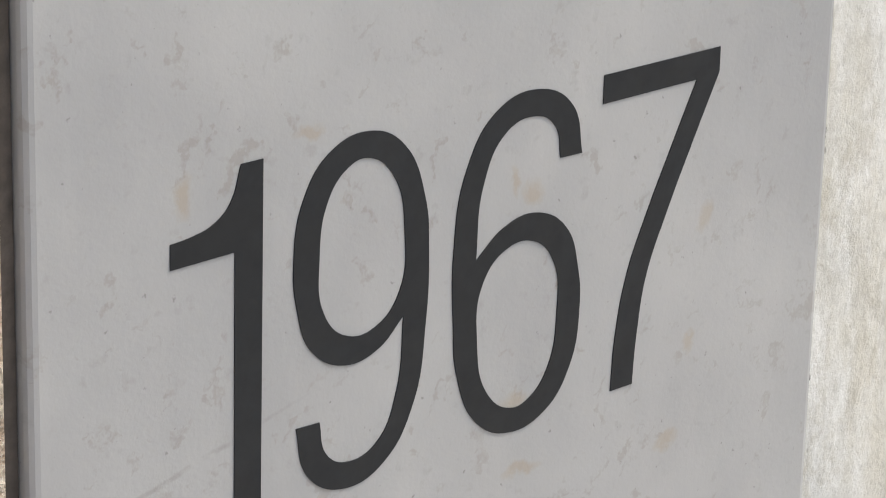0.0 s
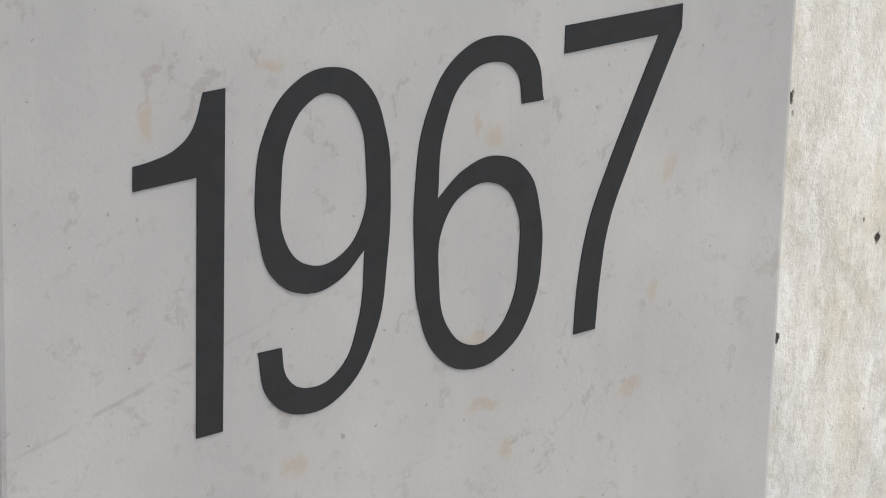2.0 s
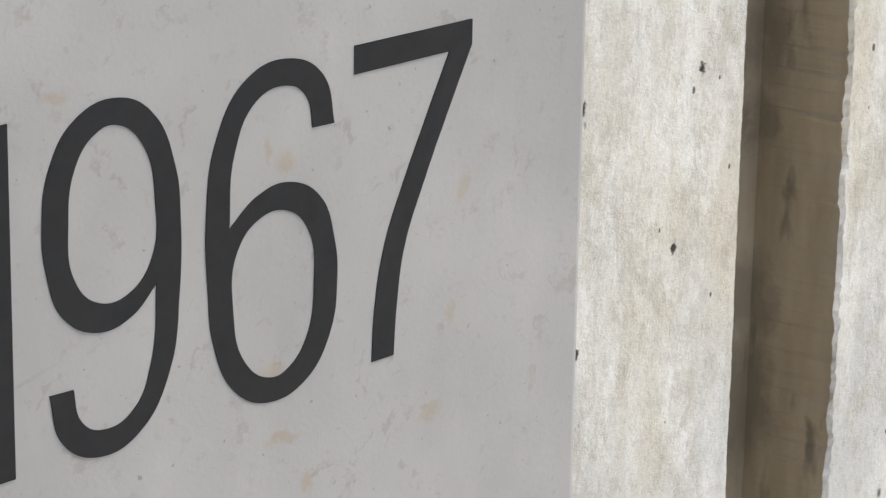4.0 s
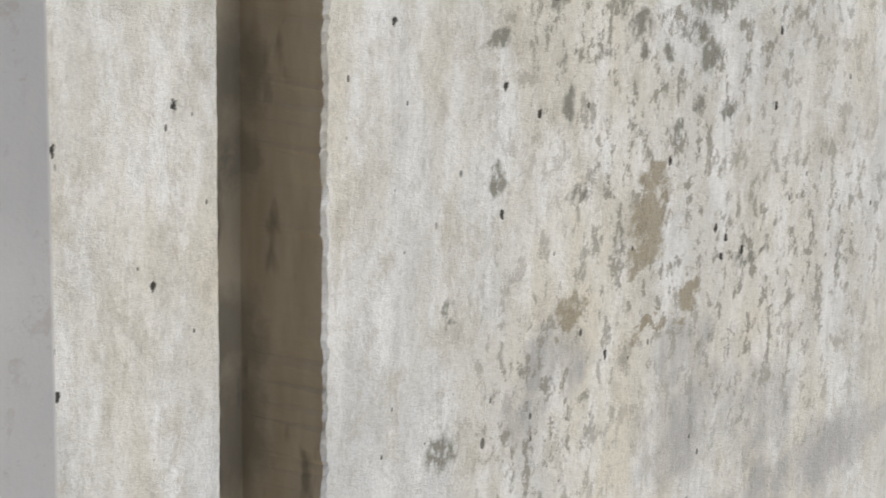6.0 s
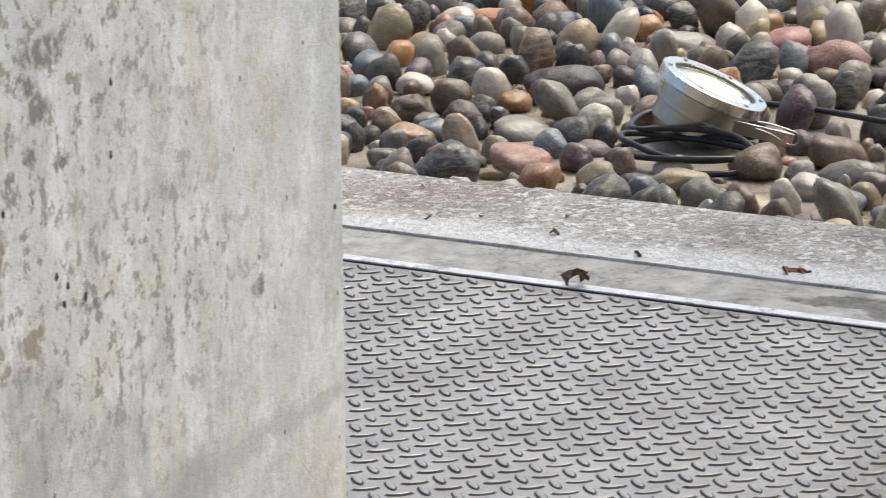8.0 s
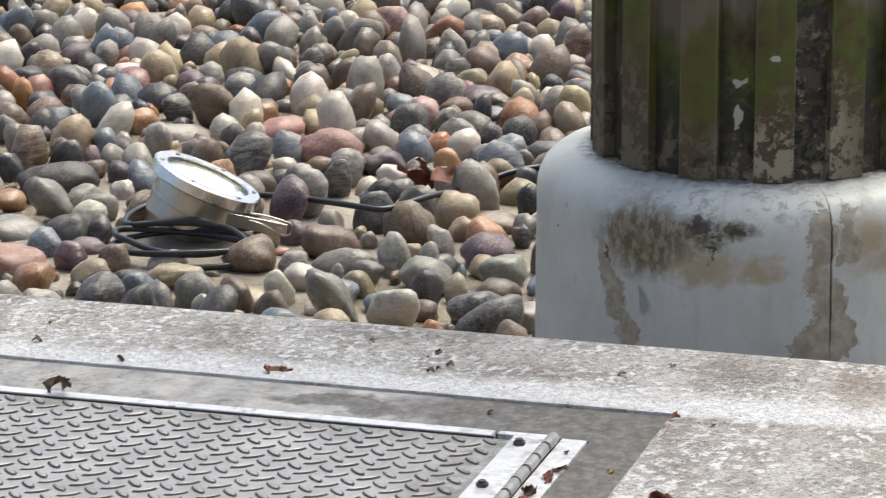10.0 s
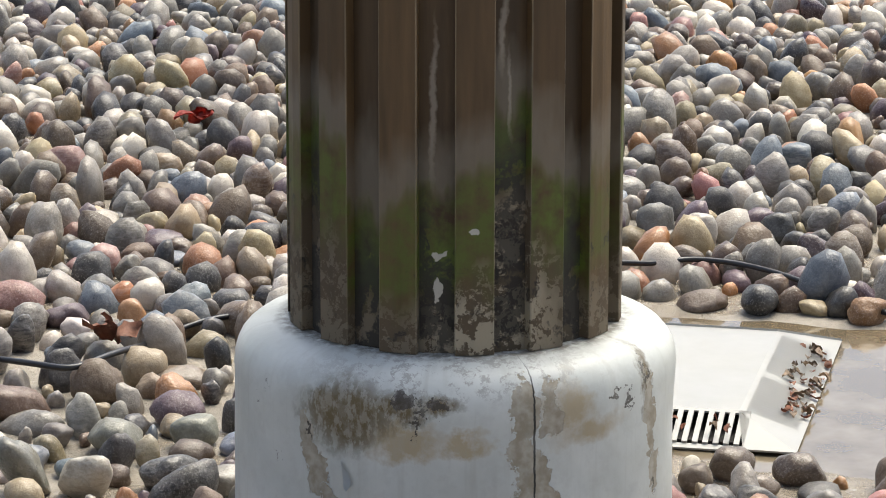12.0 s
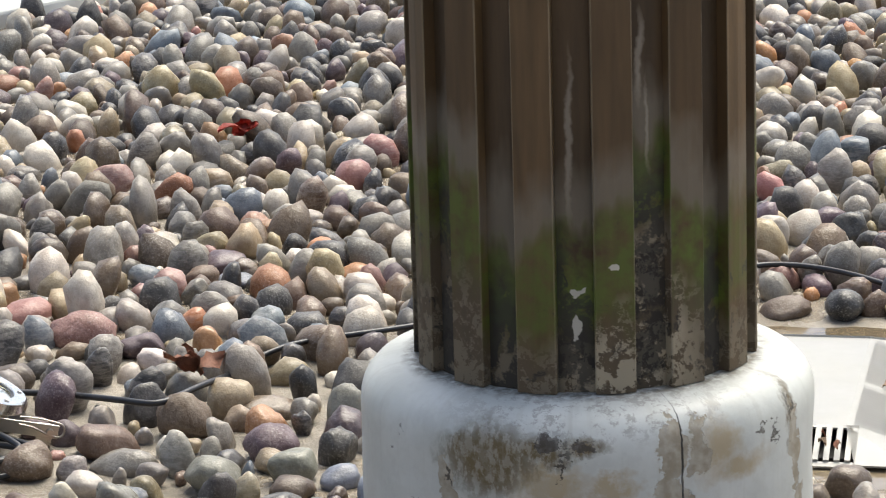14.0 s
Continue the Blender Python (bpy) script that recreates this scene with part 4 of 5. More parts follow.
def ground():
    bm = bmesh.new()
    xs = [-60, -20, 0, 4.0] + [4.9 + 0.05 * k for k in range(68)] + [8.3 + 0.1 * k for k in range(34)] + [12.5, 16, 30, 90]
    ys = [-60, -20, -6, -2] + [-1.0 + 0.05 * k for k in range(70)] + [2.5 + 0.1 * k for k in range(16)] + [5, 8, 20, 60]

    def level(x, y):
        if not (4.5 < x < 12 and -1.5 < y < 4.5):
            return BED
        dip = min(1.0, max(0.0, puddle_edge(x, y) * 4.0))
        lump = 0.010 * noise.noise(Vector((x * 1.7, y * 1.7, 0))) + 0.006 * noise.noise(Vector((x * 9.0, y * 9.0, 4.0)))
        if 6.2 < x < 7.9 and y < 0.9:
            lump = max(lump, -0.001)
        return BED + lump * (1.0 - dip) - 0.014 * dip
    grid = [[bm.verts.new((x, y, level(x, y))) for y in ys] for x in xs]
    for a, b in zip(grid, grid[1:]):
        for j in range(len(ys) - 1):
            bm.faces.new((a[j], b[j], b[j + 1], a[j + 1]))
    thing("ground", bm, MORTAR, "damp sandy mortar ground that the cobbles are set in", "ground", "structure", smooth=True)
    bm = bmesh.new()
    prism(bm, [(7.07 + 0.60 * max(-0.92, min(0.92, 1.25 * math.cos(a))) + 0.03 * noise.noise(Vector((math.cos(a) * 5, math.sin(a) * 5, 1))), -0.28 + 1.02 * math.sin(a)) for a in (2 * math.pi * k / 72 for k in range(72))], BED - 0.03, BED - 0.003)
    thing("water_puddle", bm, WATER, "shallow muddy rain water standing among the cobbles", "puddle", "structure")
    bm = bmesh.new()
    turn = Matrix.Translation((10.86, 2.625, 0)) @ Matrix.Rotation(math.atan2(0.447, -0.894), 4, 'Z')
    box(bm, -3.0, 5.0, -0.30, 0.0, BED - 0.1, BED + 0.055, 0.014, turn, 3)
    thing("kerb_far", bm, WHITEWASH, "pale rendered kerb at the far edge of the cobbles", "kerb", "structure")


# ---- cobbles ----
def cobble_shapes(count, level, seed):
    """Water-worn stones of unit half-extents: some round, some with broken flats."""
    rnd = random.Random(seed)
    out = []
    for k in range(count):
        bm = bmesh.new()
        bmesh.ops.create_icosphere(bm, subdivisions=level, radius=1.0)
        off = Vector((rnd.uniform(-50, 50), rnd.uniform(-50, 50), rnd.uniform(-50, 50)))
        cuts = []
        for _ in range(rnd.choice((0, 1, 2, 3, 4, 5))):
            cuts.append((Vector((rnd.gauss(0, 1), rnd.gauss(0, 1), rnd.gauss(0, 0.45))).normalized(), rnd.uniform(0.62, 0.9)))
        for v in bm.verts:
            n = v.co.normalized()
            p = n * (1.0 + 0.30 * noise.noise(n * 0.85 + off) + 0.15 * noise.noise(n * 2.0 + off) + 0.035 * noise.noise(n * 6.0 + off))
            for d, lim in cuts:
                over = p.dot(d) - lim
                if over > 0:
                    p -= d * over * 0.85
            v.co = p
        co = np.array([v.co[:] for v in bm.verts], dtype=np.float32)
        co -= (co.max(axis=0) + co.min(axis=0)) / 2
        co /= np.abs(co).max(axis=0)
        fa = np.array([[v.index for v in f.verts] for f in bm.faces], dtype=np.int32)
        bm.free()
        out.append((co, fa))
    return out


# stones that stand out, by colour: place, width and height over the mortar in millimetres
MARKED_STONES = {
    "slate": ((6.34, 2.05, 62, 67), (6.28, 2.05, 75, 53), (6.54, 1.63, 46, 59), (6.53, 1.69, 75, 54), (6.96, 0.95, 48, 68), (7.20, 2.37, 64, 86), (7.68, 2.22, 101, 68), (7.70, 2.33, 74, 55), (6.90, 1.88, 157, 57), (6.30, 1.47, 54, 30), (7.01, 1.35, 54, 76), (7.52, 1.90, 63, 59), (6.93, 2.00, 53, 56), (7.70, 1.91, 73, 60), (7.16, 1.02, 54, 48), (6.33, 0.84, 89, 35), (7.61, 0.03, 77, 57), (6.26, 0.83, 91, 61), (6.45, -0.21, 73, 23), (8.22, 0.07, 78, 65)),
    "grey": ((6.26, 1.93, 67, 33), (6.53, 1.16, 123, 39), (7.32, 1.15, 81, 48), (7.36, 1.82, 169, 37), (6.68, 2.34, 85, 49), (6.71, 1.71, 74, 51), (6.55, 1.80, 113, 36), (6.45, 0.98, 96, 54), (7.60, 1.32, 64, 52), (7.24, 2.01, 86, 52), (7.43, 1.33, 79, 52), (7.76, 1.85, 73, 60), (6.51, 0.86, 82, 52), (6.46, 1.09, 53, 38), (7.18, 2.27, 69, 51), (7.96, 0.09, 58, 58), (8.13, 1.50, 68, 59), (6.26, 0.74, 73, 42), (7.85, 0.12, 52, 64), (8.13, 0.32, 84, 95)),
    "blue": ((6.30, 1.00, 71, 30), (7.20, 1.92, 51, 54), (6.85, 2.27, 86, 54), (6.47, 1.94, 67, 40), (6.70, 2.23, 54, 43), (7.41, 1.13, 67, 47), (6.97, 1.26, 57, 30), (6.32, 1.10, 76, 40), (10.01, 0.46, 105, 59), (7.75, 1.29, 94, 26), (8.97, 0.12, 80, 66)),
    "brown": ((6.28, 1.79, 74, 42), (6.38, 1.53, 54, 51), (6.46, 1.31, 94, 62), (6.61, 1.21, 120, 52), (6.74, 1.11, 97, 75), (6.88, 1.00, 113, 30), (6.67, 2.01, 74, 68), (7.24, 1.61, 61, 50), (6.59, 2.05, 74, 46), (6.57, 1.84, 109, 44), (7.73, 1.35, 71, 44), (7.79, 1.28, 71, 47), (7.62, 0.15, 109, 37), (6.44, -0.01, 55, 44), (6.52, -0.06, 72, 56), (6.52, -0.17, 83, 51), (6.42, -0.12, 63, 40)),
    "orange": ((6.43, 1.97, 87, 35), (6.27, 1.83, 45, 52), (6.62, 2.14, 43, 52), (7.26, 1.21, 57, 49), (7.37, 2.27, 118, 42), (6.73, 1.90, 62, 40), (6.82, 1.84, 43, 22), (7.38, 1.92, 78, 57), (7.56, 1.71, 53, 44), (7.83, 1.79, 61, 43), (8.16, 1.33, 59, 38), (7.59, -0.18, 85, 49), (8.18, 1.35, 75, 49), (7.79, 1.04, 70, 40)),
    "tan": ((6.86, 1.06, 87, 70), (6.30, 1.54, 70, 40), (6.32, 1.39, 99, 44), (7.16, 1.62, 45, 45), (6.95, 1.38, 53, 43), (6.28, 1.72, 69, 19), (7.00, 2.46, 63, 51), (7.99, 1.40, 73, 48), (6.47, 2.04, 57, 51), (6.64, 1.07, 35, 23), (6.31, 1.25, 96, 13), (7.62, -0.07, 58, 30), (6.25, 1.00, 186, 20), (8.75, 0.28, 84, 57)),
    "pink": ((6.31, 1.69, 113, 51), (7.40, 1.62, 107, 51), (7.27, 1.46, 128, 67), (7.63, 1.39, 70, 64), (7.29, 1.84, 57, 31), (8.55, 1.79, 99, 64), (9.34, 1.52, 72, 51)),
    "purple": ((6.57, 1.93, 70, 52), (6.37, 1.61, 60, 51), (7.21, 1.33, 101, 46), (6.64, 0.93, 89, 56), (7.78, 1.31, 89, 21), (6.80, 1.88, 48, 49), (10.14, 2.05, 79, 43), (7.87, 1.34, 89, 39), (7.67, -0.16, 55, 61), (8.08, -0.02, 77, 52)),
    "pale": ((7.44, 2.79, 79, 42), (6.76, 1.97, 75, 74), (6.76, 2.13, 73, 44), (7.12, 1.28, 60, 42), (7.46, 1.33, 80, 46), (7.33, 2.33, 77, 46), (7.55, 2.55, 55, 44), (7.87, 2.16, 75, 37), (7.45, 1.41, 57, 28), (6.39, 1.18, 72, 41), (8.40, 1.42, 83, 52), (7.97, 1.51, 91, 52), (8.14, 0.23, 78, 77)),
}


def cobbles():
    rnd = random.Random(21)
    shapes, light = cobble_shapes(30, 3, 5), cobble_shapes(40, 2, 6)
    bed = tagged(new("cobble_bed"), "many-coloured river cobbles set on end in mortar", "cobbles")
    bed.location = (5.6, 0.9, BED)
    meshes = []
    for co, fa in shapes:
        me = bpy.data.meshes.new("cobble")
        me.from_pydata(co.tolist(), [], fa.tolist())
        me.shade_smooth()
        me.materials.append(COBBLE)
        meshes.append(me)
    cells = collections.defaultdict(list)

    def free(x, y, r, close):
        i, j = int(x // 0.15), int(y // 0.15)
        return all(math.hypot(x - a, y - b) > close * (r + c) for u in (-1, 0, 1) for w in (-1, 0, 1) for a, b, c in cells[i + u, j + w])

    def settle(x, y, r):
        cells[int(x // 0.15), int(y // 0.15)].append((x, y, r))

    def single(x, y, z, turn, size, tone):
        ob = new("cobble", meshes[rnd.randrange(len(meshes))])
        ob.parent = bed
        ob.matrix_parent_inverse = Matrix.Translation(bed.location).inverted()
        ob.matrix_basis = Matrix.LocRotScale((x, y, z), turn, size)
        f = rnd.uniform(0.75, 1.35)
        ob.color = (*(c * f * rnd.uniform(0.94, 1.06) for c in STONE_TONES[tone]), 1.0)

    count = 0
    for tone, stones in MARKED_STONES.items():
        for x, y, wide, high in stones:
            a, h = wide / 2000, high / 1000
            if not free(x, y, a, 0.42):
                continue
            up = max(h * 0.62, a * 0.55)
            turn = Euler((radians(rnd.gauss(0, 9)), radians(rnd.gauss(0, 9)), radians(113 + rnd.gauss(0, 12))))
            single(x, y, BED + h - up, turn, (a * 1.03, min(a, 0.05) * rnd.uniform(0.8, 1.05), up), tone)
            settle(x, y, a * 0.92)
            count += 1
    tones, odds = zip(*STONE_SHARES)
    V, T, start = [], [], 0
    for lo, hi, close, tries in ((0.036, 0.048, 0.92, 6500), (0.026, 0.037, 0.88, 24000), (0.013, 0.025, 0.90, 16000)):
        for _ in range(tries):
            x = 5.03 + 6.3 * rnd.random()
            y = -0.62 + (1.62 + 0.29 * x) * rnd.random()
            r = rnd.uniform(lo, hi)
            if math.hypot(x - AXIS[0], y - AXIS[1]) < BASE_R + r * 0.8 or (x - 10.86) * 0.447 + (y - 2.625) * 0.894 > -0.03:
                continue
            if puddle_edge(x, y) > -0.12 or math.hypot((x - 6.565) / 0.85, y - 1.465) < 0.175 or not free(x, y, r, close * (1.22 if x < 7.1 else 1.0)):
                continue
            settle(x, y, r)
            deep, up = r * rnd.uniform(0.66, 1.0), r * rnd.choice((0.75, 1.0, 1.2, 1.4, 1.6))
            turn = Euler((radians(rnd.gauss(0, 21)), radians(rnd.gauss(0, 21)), radians(rnd.uniform(0, 360))))
            z = BED + up * rnd.uniform(0.15, 0.60)
            if count < 300 and 5.8 < x < 6.9 and 0.65 < y < 2.1:
                count += 1
                single(x, y, z, turn, (r, deep, up), rnd.choices(tones, odds)[0])
                continue
            co, fa = (shapes if x < 6.9 else light)[rnd.randrange(30)]
            m = np.array(turn.to_matrix(), dtype=np.float32)
            V.append((co * np.array((r, deep, up), dtype=np.float32)) @ m.T + np.array((x, y, z), dtype=np.float32))
            T.append(fa + start)
            start += len(co)
    V, T = np.concatenate(V), np.concatenate(T)
    me = bpy.data.meshes.new("cobble_field")
    me.vertices.add(len(V))
    me.vertices.foreach_set("co", V.ravel())
    me.loops.add(T.size)
    me.loops.foreach_set("vertex_index", T.ravel())
    me.polygons.add(len(T))
    me.polygons.foreach_set("loop_start", np.arange(0, T.size, 3, dtype=np.int32))
    me.update(calc_edges=True)
    me.shade_smooth()
    me.materials.append(COBBLES)
    field = new("cobble_field", me)
    field.parent = bed
    field.matrix_parent_inverse = Matrix.Translation(bed.location).inverted()
    tagged(field, "closely set river cobbles", kind="stuff")


ground()


def unseen_blockers():
    # unseen slab over the column and wall behind the path, added to shape the light
    bm = bmesh.new()
    box(bm, 4.7, 6.8, -0.70, 1.2, 4.5, 4.7)
    thing("ceiling_unseen", bm, PAVING, "unseen plain grey slab above the column, added to shape the light", "ceiling", "structure")
    bm = bmesh.new()
    box(bm, -4.2, -4.0, -8.0, 8.0, -0.011, 3.3)
    thing("wall_unseen", bm, PAVING, "unseen plain grey wall behind the terrace, added to close it and darken reflections", "wall", "structure")


unseen_blockers()


# ---- pool light and its cable ----
def pool_light():
    spot = Vector((6.655, 1.466, -0.264))
    lamp = holder("pool_light", "round stainless steel underwater light lying tilted on the cobbles", "light", spot)
    n = Vector((0.150, -0.385, 0.91)).normalized()
    side = n.cross(Vector((0.93, 0.37, 0))).normalized()
    m = Matrix((side, n.cross(side), n)).transposed().to_4x4()
    m.translation = spot
    bm = bmesh.new()
    lathe(bm, [(0.02, -0.112), (0.060, -0.112), (0.062, -0.100), (0.064, -0.0985), (0.080, -0.096), (0.083, -0.090), (0.0835, -0.060), (0.0845, -0.059), (0.0845, -0.054), (0.0838, -0.053), (0.0845, -0.0215), (0.03, -0.0212)], m, 72)
    part("housing", bm, STEEL, lamp, smooth=False)
    bm = bmesh.new()
    lathe(bm, [(0.0790, -0.019), (0.0790, 0.0015), (0.0805, 0.0030), (0.1005, 0.0030), (0.1035, 0.0005), (0.1035, -0.0185), (0.1015, -0.0210), (0.0850, -0.0210)], m, 80, ring_shaped=True)
    part("rim", bm, BRIGHT_STEEL, lamp, "bright polished clamp ring", smooth=False)
    glass, nt, b = material("lamp_glass", 0.04, spec=0.5)
    b.inputs["Base Color"].default_value = (0.96, 0.97, 0.95, 1)
    b.inputs["Transmission Weight"].default_value = 1.0
    bm = bmesh.new()
    lathe(bm, [(0.02, -0.0075), (0.0788, -0.0075), (0.0788, -0.0040), (0.02, -0.0036)], m, 64)
    lens = part("lens", bm, glass, lamp, "clear glass lens")
    lens.visible_shadow = False
    # black ring in place of the shadow inside the rim's recess
    bm = bmesh.new()
    lathe(bm, [(0.0750, -0.0035), (0.0789, -0.0035), (0.0789, -0.0015), (0.0750, -0.0020)], m, 64, ring_shaped=True)
    part("recess_shade", bm, RUBBER, lamp, "black ring round the lens, standing for the recess shadow")
    bm = bmesh.new()
    lathe(bm, [(0.0785, -0.0170), (0.0785, -0.0120), (0.066, -0.0165), (0.03, -0.0172)], m, 48)
    part("reflector", bm, plain("dull_reflector", (0.55, 0.55, 0.53), 0.4, 0.3, scale=25.0, spread=0.2, bump=0.0), lamp, "dull metal reflector behind the glass")
    led = plain("pale_yellow_diode", (0.92, 0.84, 0.52), 0.4, scale=40.0, spread=0.06, bump=0.0)
    for cx, cy in ((-0.026, -0.028), (0.026, -0.028), (-0.026, 0.028), (0.026, 0.028)):
        bm = bmesh.new()
        lathe(bm, [(0.0235, -0.0170), (0.0235, -0.0125), (0.021, -0.0108), (0.006, -0.0100)], m @ Matrix.Translation((cx, cy, 0)), 24)
        part("diode_lens", bm, led, lamp, "pale yellow diode lens")
    for k in range(6):
        a = radians(60 * k + 12)
        bm = bmesh.new()
        tube(bm, 0.0042, 0.0028, 0.0050, m @ Matrix.Translation((0.0915 * math.cos(a), 0.0915 * math.sin(a), 0)), n=12)
        part("screw", bm, KNUCKLE, lamp, "small rim screw")
    # bracket: a tongue, a wire clip with its pin, and a foot
    ear = Matrix.Translation(spot) @ Matrix.Rotation(math.atan2(-0.93, 0.37), 4, 'Z') @ Matrix.Rotation(radians(13), 4, 'Y')
    bm = bmesh.new()
    box(bm, 0.045, 0.155, -0.093, -0.088, -0.058, -0.034, 0.001, ear)
    bracket = part("bracket", bm, STEEL, lamp, "flat steel bracket")
    bm = bmesh.new()
    box(bm, 0.118, 0.146, -0.0875, -0.0845, -0.145, -0.034, 0.001, ear)
    part("foot", bm, STEEL, lamp, "upright bracket foot")
    bm = bmesh.new()
    tube(bm, 0.006, -0.102, -0.080, ear @ Matrix.Translation((0.140, 0, -0.046)) @ Matrix.Rotation(radians(-90), 4, 'X') @ Matrix.Translation((0, 0, 0.0)), n=12)
    part("pin", bm, STEEL, lamp, "shiny clevis pin")
    corners = [(0.085, -0.096, -0.026), (0.115, -0.096, -0.024), (0.150, -0.096, -0.028), (0.163, -0.096, -0.030), (0.165, -0.096, -0.045), (0.158, -0.096, -0.056), (0.130, -0.096, -0.050), (0.110, -0.096, -0.040), (0.085, -0.096, -0.040)]
    cable("clip", [ear @ Vector(q) for q in corners], 0.0018, STEEL, lamp, "bent wire clip")


def lamp_cable():
    rnd = random.Random(3)
    pts = []
    for k in range(48):
        a = radians(200 + 20 * k)
        turn = k / 18
        rx, ry = 0.098 - 0.010 * turn + 0.010 * math.sin(k * 0.37), 0.150 - 0.012 * turn + 0.014 * math.sin(k * 0.29 + 1.0)
        pts.append((6.485 + rx * math.cos(a) + rnd.gauss(0, 0.003), 1.455 + ry * math.sin(a) + rnd.gauss(0, 0.003), BED + 0.022 + 0.009 * turn + 0.008 * math.sin(a * 1.3 + turn)))
    pts += [(6.64, 1.62, BED + 0.04), (6.76, 1.56, BED + 0.05), (6.80, 1.40, BED + 0.05), (6.76, 1.29, BED + 0.055), (6.72, 1.20, BED + 0.062), (6.70, 1.14, BED + 0.06), (6.80, 1.11, BED + 0.065), (6.90, 1.07, BED + 0.06),
            (7.05, 1.10, BED + 0.02), (7.20, 1.06, BED + 0.035), (7.27, 0.90, BED + 0.04), (7.45, 0.72, BED + 0.03), (7.70, 0.50, BED + 0.04), (7.79, 0.355, BED + 0.045), (7.765, 0.274, BED + 0.045),
            (7.83, 0.215, BED + 0.05), (7.81, 0.107, BED + 0.05), (7.76, 0.008, BED + 0.045), (7.63, -0.142, BED + 0.03), (7.50, -0.30, BED + 0.015), (7.42, -0.55, BED + 0.01)]
    cable("light_cable", pts, 0.0058, RUBBER, None, "black rubber cable coiled by the light and trailing over the cobbles", "cable")


pool_light()
lamp_cable()


# ---- white drain cover ----
def drain_cover():
    cover = holder("drain_cover", "white plastic drain cover with slots and ribs, leaf litter on it", "drain cover", (7.04, 0.23, BED))
    z0, z1 = BED + 0.003, BED + 0.040
    x0, x1, y0, y1 = 6.665, 7.42, -0.148, 0.62
    a0, a1, b0, b1 = 6.770, 7.325, -0.036, 0.51

    def sheet(corners, thick=0.004):
        bm = bmesh.new()
        bm.faces.new([bm.verts.new(c) for c in corners])
        bmesh.ops.recalc_face_normals(bm, faces=bm.faces[:])
        bmesh.ops.solidify(bm, geom=bm.faces[:], thickness=thick)
        return bm
    part("top", sheet([(a0, b0, z1), (a1, b0, z1), (a1, b1, z1), (a0, b1, z1)]), PLASTIC, cover)
    part("back_panel", sheet([(a1, b0, z1), (x1, y0, z0), (x1, y1, z0), (a1, b1, z1)]), PLASTIC, cover)
    part("far_panel", sheet([(a0, b1, z1), (a1, b1, z1), (x1, y1, z0), (x0, y1, z0)]), PLASTIC, cover)
    side = part("ribbed_panel", sheet([(x0, y0, z0), (x1, y0, z0), (a1, b0, z1), (a0, b0, z1)]), PLASTIC, cover, "sloping side panel with fine ribs")
    # the slope in front: solid ends, two rails and bars between open slots
    f = lambda y, k: Vector((x0 + (a0 - x0) * k, y, z0 + (z1 - z0) * k))
    lo, hi = -0.058, 0.47
    part("front_panel", sheet([f(y0, 0), f(b0, 1), f(lo, 1), f(lo, 0)]), PLASTIC, cover)
    part("front_panel", sheet([f(hi, 0), f(hi, 1), f(b1, 1), f(y1, 0)]), PLASTIC, cover)
    part("rail", sheet([f(lo, 0.0), f(hi, 0.0), f(hi, 0.12), f(lo, 0.12)]), PLASTIC, cover)
    part("rail", sheet([f(lo, 0.93), f(hi, 0.93), f(hi, 1.0), f(lo, 1.0)]), PLASTIC, cover)
    bm = sheet([f(0, 0.12), f(0, 0.93), f(0.0095, 0.93), f(0.0095, 0.12)])
    bar_mesh = mesh_of("slat", bm, PLASTIC)
    y = lo + 0.0085
    while y < hi - 0.01:
        ob = new("slat", bar_mesh)
        ob.parent = cover
        ob.matrix_parent_inverse = Matrix.Translation(cover.location).inverted()
        ob.location = (0, y, 0)
        y += 0.0178
    # near-black block: the shade under the slots is put into its colour
    bm = bmesh.new()
    box(bm, x0 + 0.03, x1 - 0.04, y0 + 0.05, y1 - 0.05, BED - 0.01, BED + 0.008)
    part("hollow", bm, DARK, cover, "near-black block under the slots, standing for the shade there")
    g = lambda x, k: Vector((x, y0 + (b0 - y0) * k, z0 + (z1 - z0) * k + 0.0052))
    bm = bmesh.new()
    bm.faces.new([bm.verts.new(c) for c in (g(0, 0.10), g(0.0045, 0.10), g(0.0045, 0.90), g(0, 0.90))])
    bmesh.ops.solidify(bm, geom=bm.faces[:], thickness=0.0014)
    rib = mesh_of("fine_rib", bm, PLASTIC)
    for k in range(46):
        xx = 6.80 + 0.0112 * k
        if 7.02 < xx < 7.05:
            continue
        ob = new("fine_rib", rib)
        ob.parent = side
        ob.location = (xx, 0, 0)


drain_cover()


# ---- leaves and scraps ----
def leaf_mesh(name, seed, size, mat, curl=0.5):
    rnd = random.Random(seed)
    bm = bmesh.new()
    n = 7
    rows = []
    for i in range(n):
        t = i / (n - 1)
        w = size * 0.34 * math.sin(math.pi * min(1, t * 0.9 + 0.06)) * rnd.uniform(0.75, 1.15)
        rows.append([bm.verts.new(((t - 0.5) * size, s * w, size * (curl * abs(s) * rnd.uniform(0.2, 0.5) + 0.25 * curl * math.sin(t * 5 + seed)) + 0.002)) for s in (-1, 0, 1)])
    for a, b in zip(rows, rows[1:]):
        for j in (0, 1):
            bm.faces.new((a[j], a[j + 1], b[j + 1], b[j]))
    bmesh.ops.solidify(bm, geom=bm.faces[:], thickness=0.0006)
    return mesh_of(name, bm, mat, True)


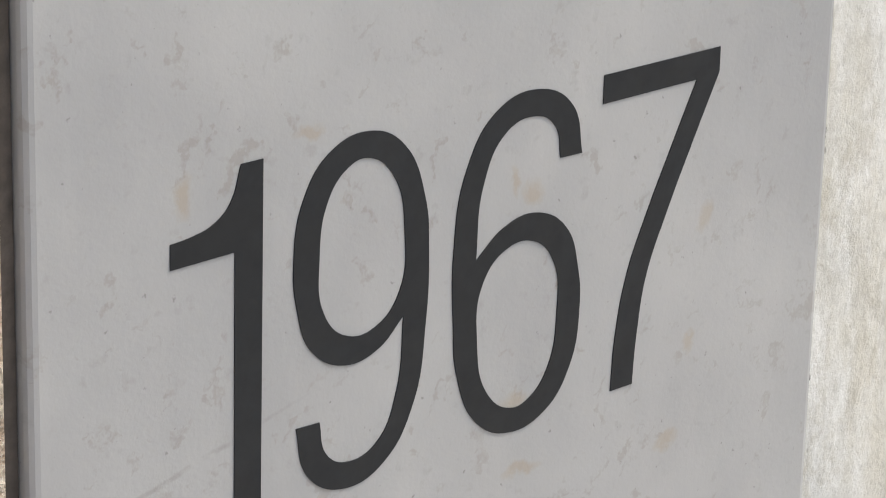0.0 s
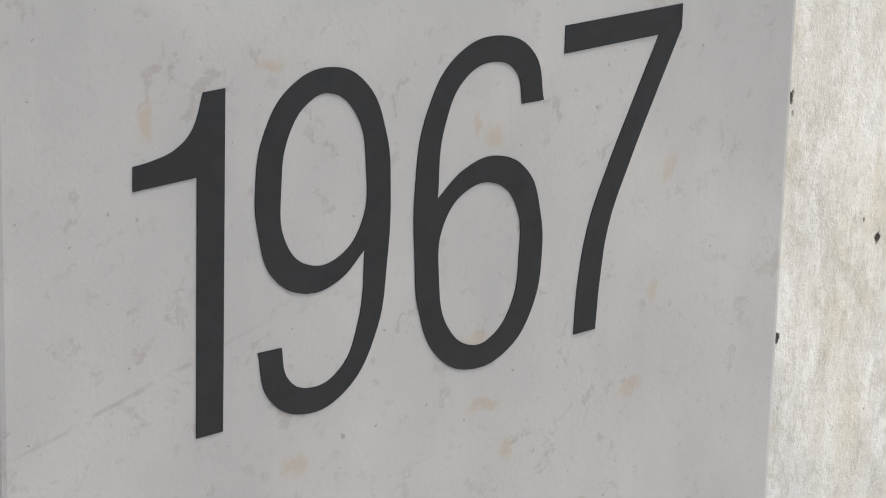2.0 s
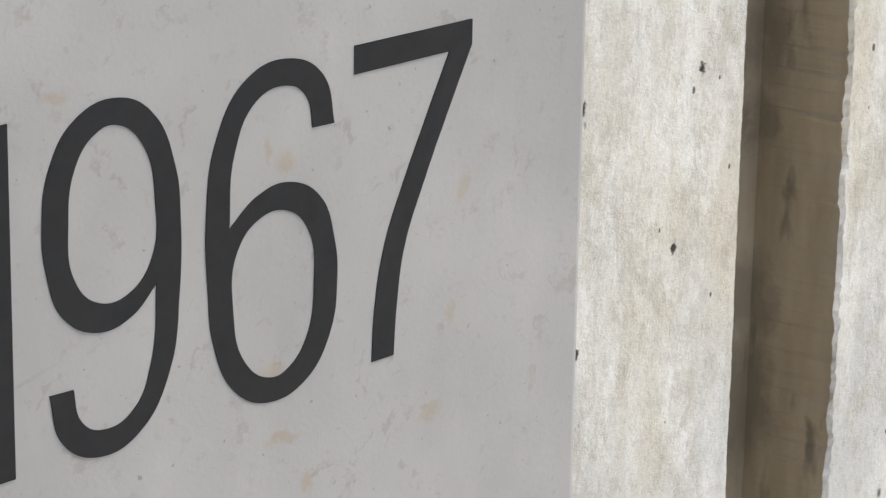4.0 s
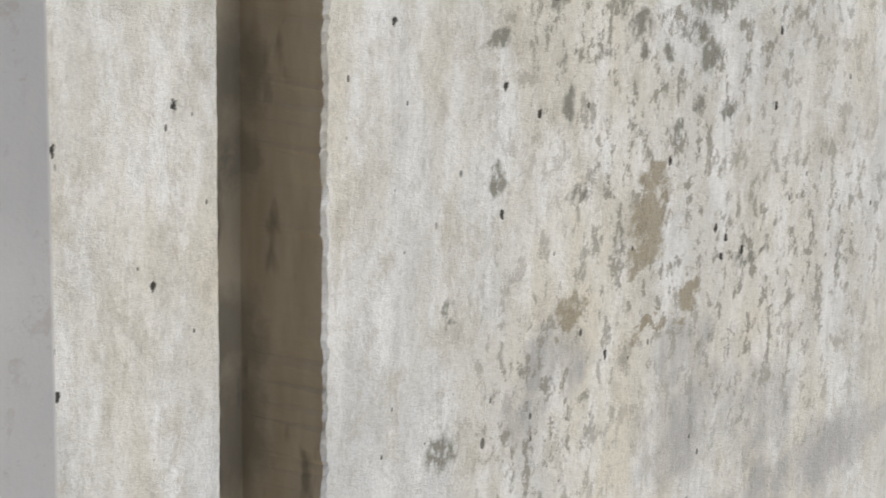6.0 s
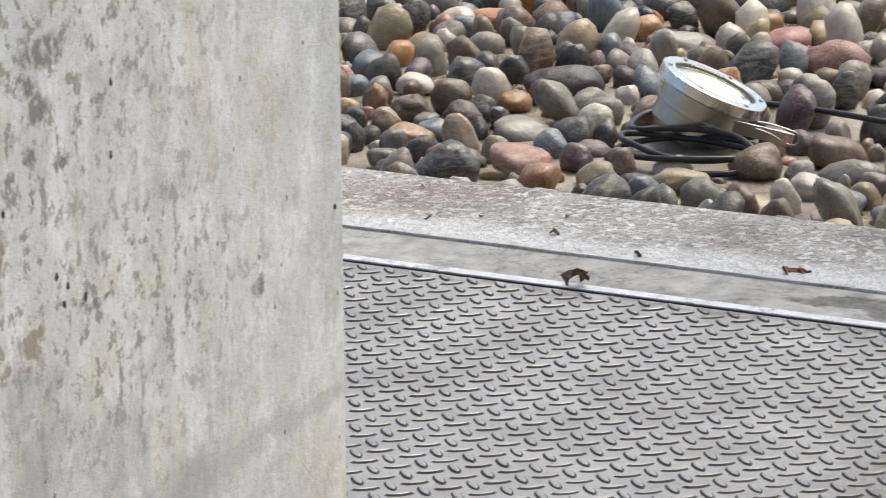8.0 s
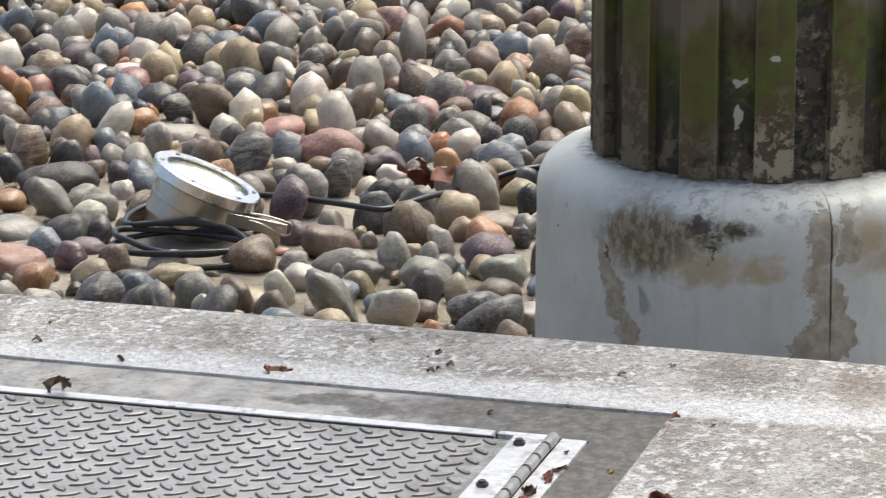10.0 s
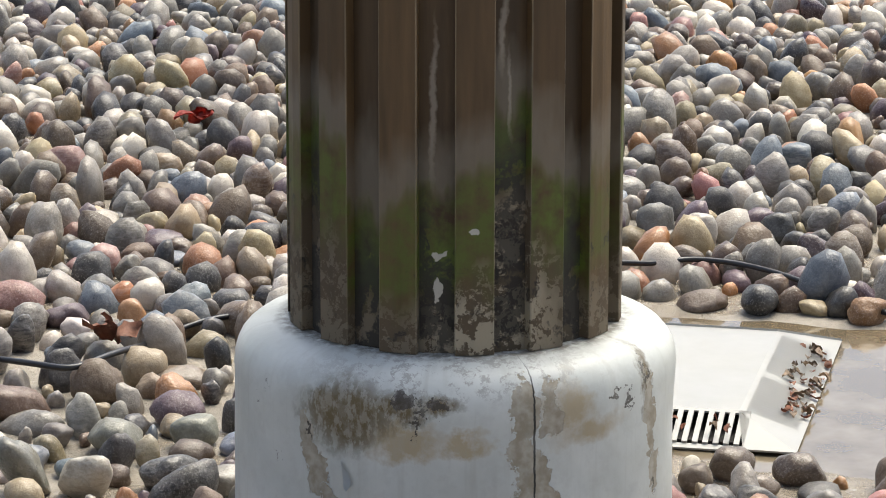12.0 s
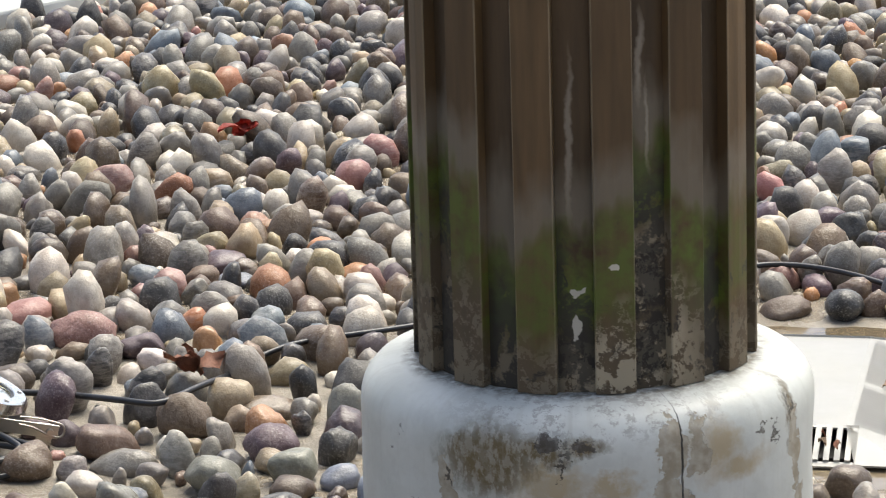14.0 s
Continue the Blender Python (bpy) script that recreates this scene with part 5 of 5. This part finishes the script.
def litter():
    rnd = random.Random(12)
    red, brown = [leaf_mesh("leaf", k, 1.0, LEAF, 0.5) for k in range(3)], [leaf_mesh("leaf", 10 + k, 1.0, LEAF_BROWN, 0.7) for k in range(3)]

    def drop(mesh, x, y, z, size, label, tilt=15.0, name="leaf", cat="leaf"):
        ob = tagged(new(name, mesh), label, cat, "fallen leaves")
        ob.matrix_basis = Matrix.LocRotScale((x, y, z), Euler((radians(rnd.gauss(0, tilt)), radians(rnd.gauss(0, tilt)), rnd.uniform(0, 6.28))), (size, size, size))
    for x, y, z, s in ((4.612, 0.801, 0.010, 0.026), (4.606, 0.790, 0.014, 0.022), (4.618, 0.795, 0.012, 0.018)):
        drop(brown[rnd.randrange(3)], x, y, z, s, "crumpled dry brown leaf on the hatch frame", 50)
    for x, y, s in ((4.764, 0.592, 0.026), (4.775, 0.578, 0.016), (4.455, 0.031, 0.034), (4.462, 0.040, 0.024), (4.446, 0.026, 0.022), (4.324, 0.054, 0.034), (4.332, 0.066, 0.020), (4.413, 0.090, 0.018), (4.735, 0.094, 0.02), (4.70, 0.30, 0.012)):
        drop(red[rnd.randrange(3)], x, y, 0.003 if y < 0.089 or x > 4.75 else 0.001, s, "small dry reddish leaf on the kerb", 12)
    for k in range(16):
        u, v = rnd.uniform(-0.45, 0.35), rnd.uniform(-0.2, 0.95)
        if u < 0.14 and v > -0.1:
            u = rnd.uniform(0.15, 0.36)
        q = DECK @ Vector((u, v, 0.0035))
        drop(brown[rnd.randrange(3)], q.x, q.y, q.z, rnd.uniform(0.007, 0.014), "tiny scrap of dry leaf on the kerb", 10)
    for k in range(9):
        q = DECK @ Vector((rnd.uniform(-0.42, 0.0), rnd.uniform(-0.034, -0.008), 0.002))
        drop(red[rnd.randrange(3)] if k % 3 else brown[0], q.x, q.y, q.z, rnd.uniform(0.008, 0.02), "leaf crumb caught beside the hinge", 12)
    petal = leaf_mesh("petal", 31, 1.0, YELLOW, 0.2)
    drop(petal, 4.542, 0.113, 0.0, 0.013, "small yellow petal on grey cement", 4, "petal", "petal")
    for k in range(6):
        drop(red[k % 3], 6.95 + rnd.gauss(0, 0.02), 1.135 + rnd.gauss(0, 0.02), BED + 0.062 + rnd.uniform(0, 0.02), rnd.uniform(0.038, 0.056), "curled red-brown leaf caught between cobbles", 30)
    for k in range(4):
        drop(leaf_mesh("scrap", 40 + k, 1.0, RED_PETAL, 0.4), 8.97 + rnd.gauss(0, 0.02), 1.57 + rnd.gauss(0, 0.03), BED + 0.065, rnd.uniform(0.04, 0.06), "bright red scrap between cobbles", 30, "scrap", "scrap")
    for k in range(60):
        x, y = rnd.uniform(6.85, 7.28), max(-0.144, -0.128 + rnd.gauss(0, 0.022))
        drop((red + brown)[rnd.randrange(6)], x, y, BED + 0.006 + (y + 0.148) * 0.33 + rnd.uniform(0, 0.004), rnd.uniform(0.010, 0.026), "wet leaf litter on the drain cover's edge", 9)
    for k in range(12):
        drop((red + brown)[rnd.randrange(6)], rnd.uniform(6.66, 6.76), rnd.uniform(-0.05, 0.12), BED + 0.03 + rnd.uniform(0, 0.006), rnd.uniform(0.010, 0.022), "leaf crumb lying on the drain slots", 20)


litter()
cobbles()
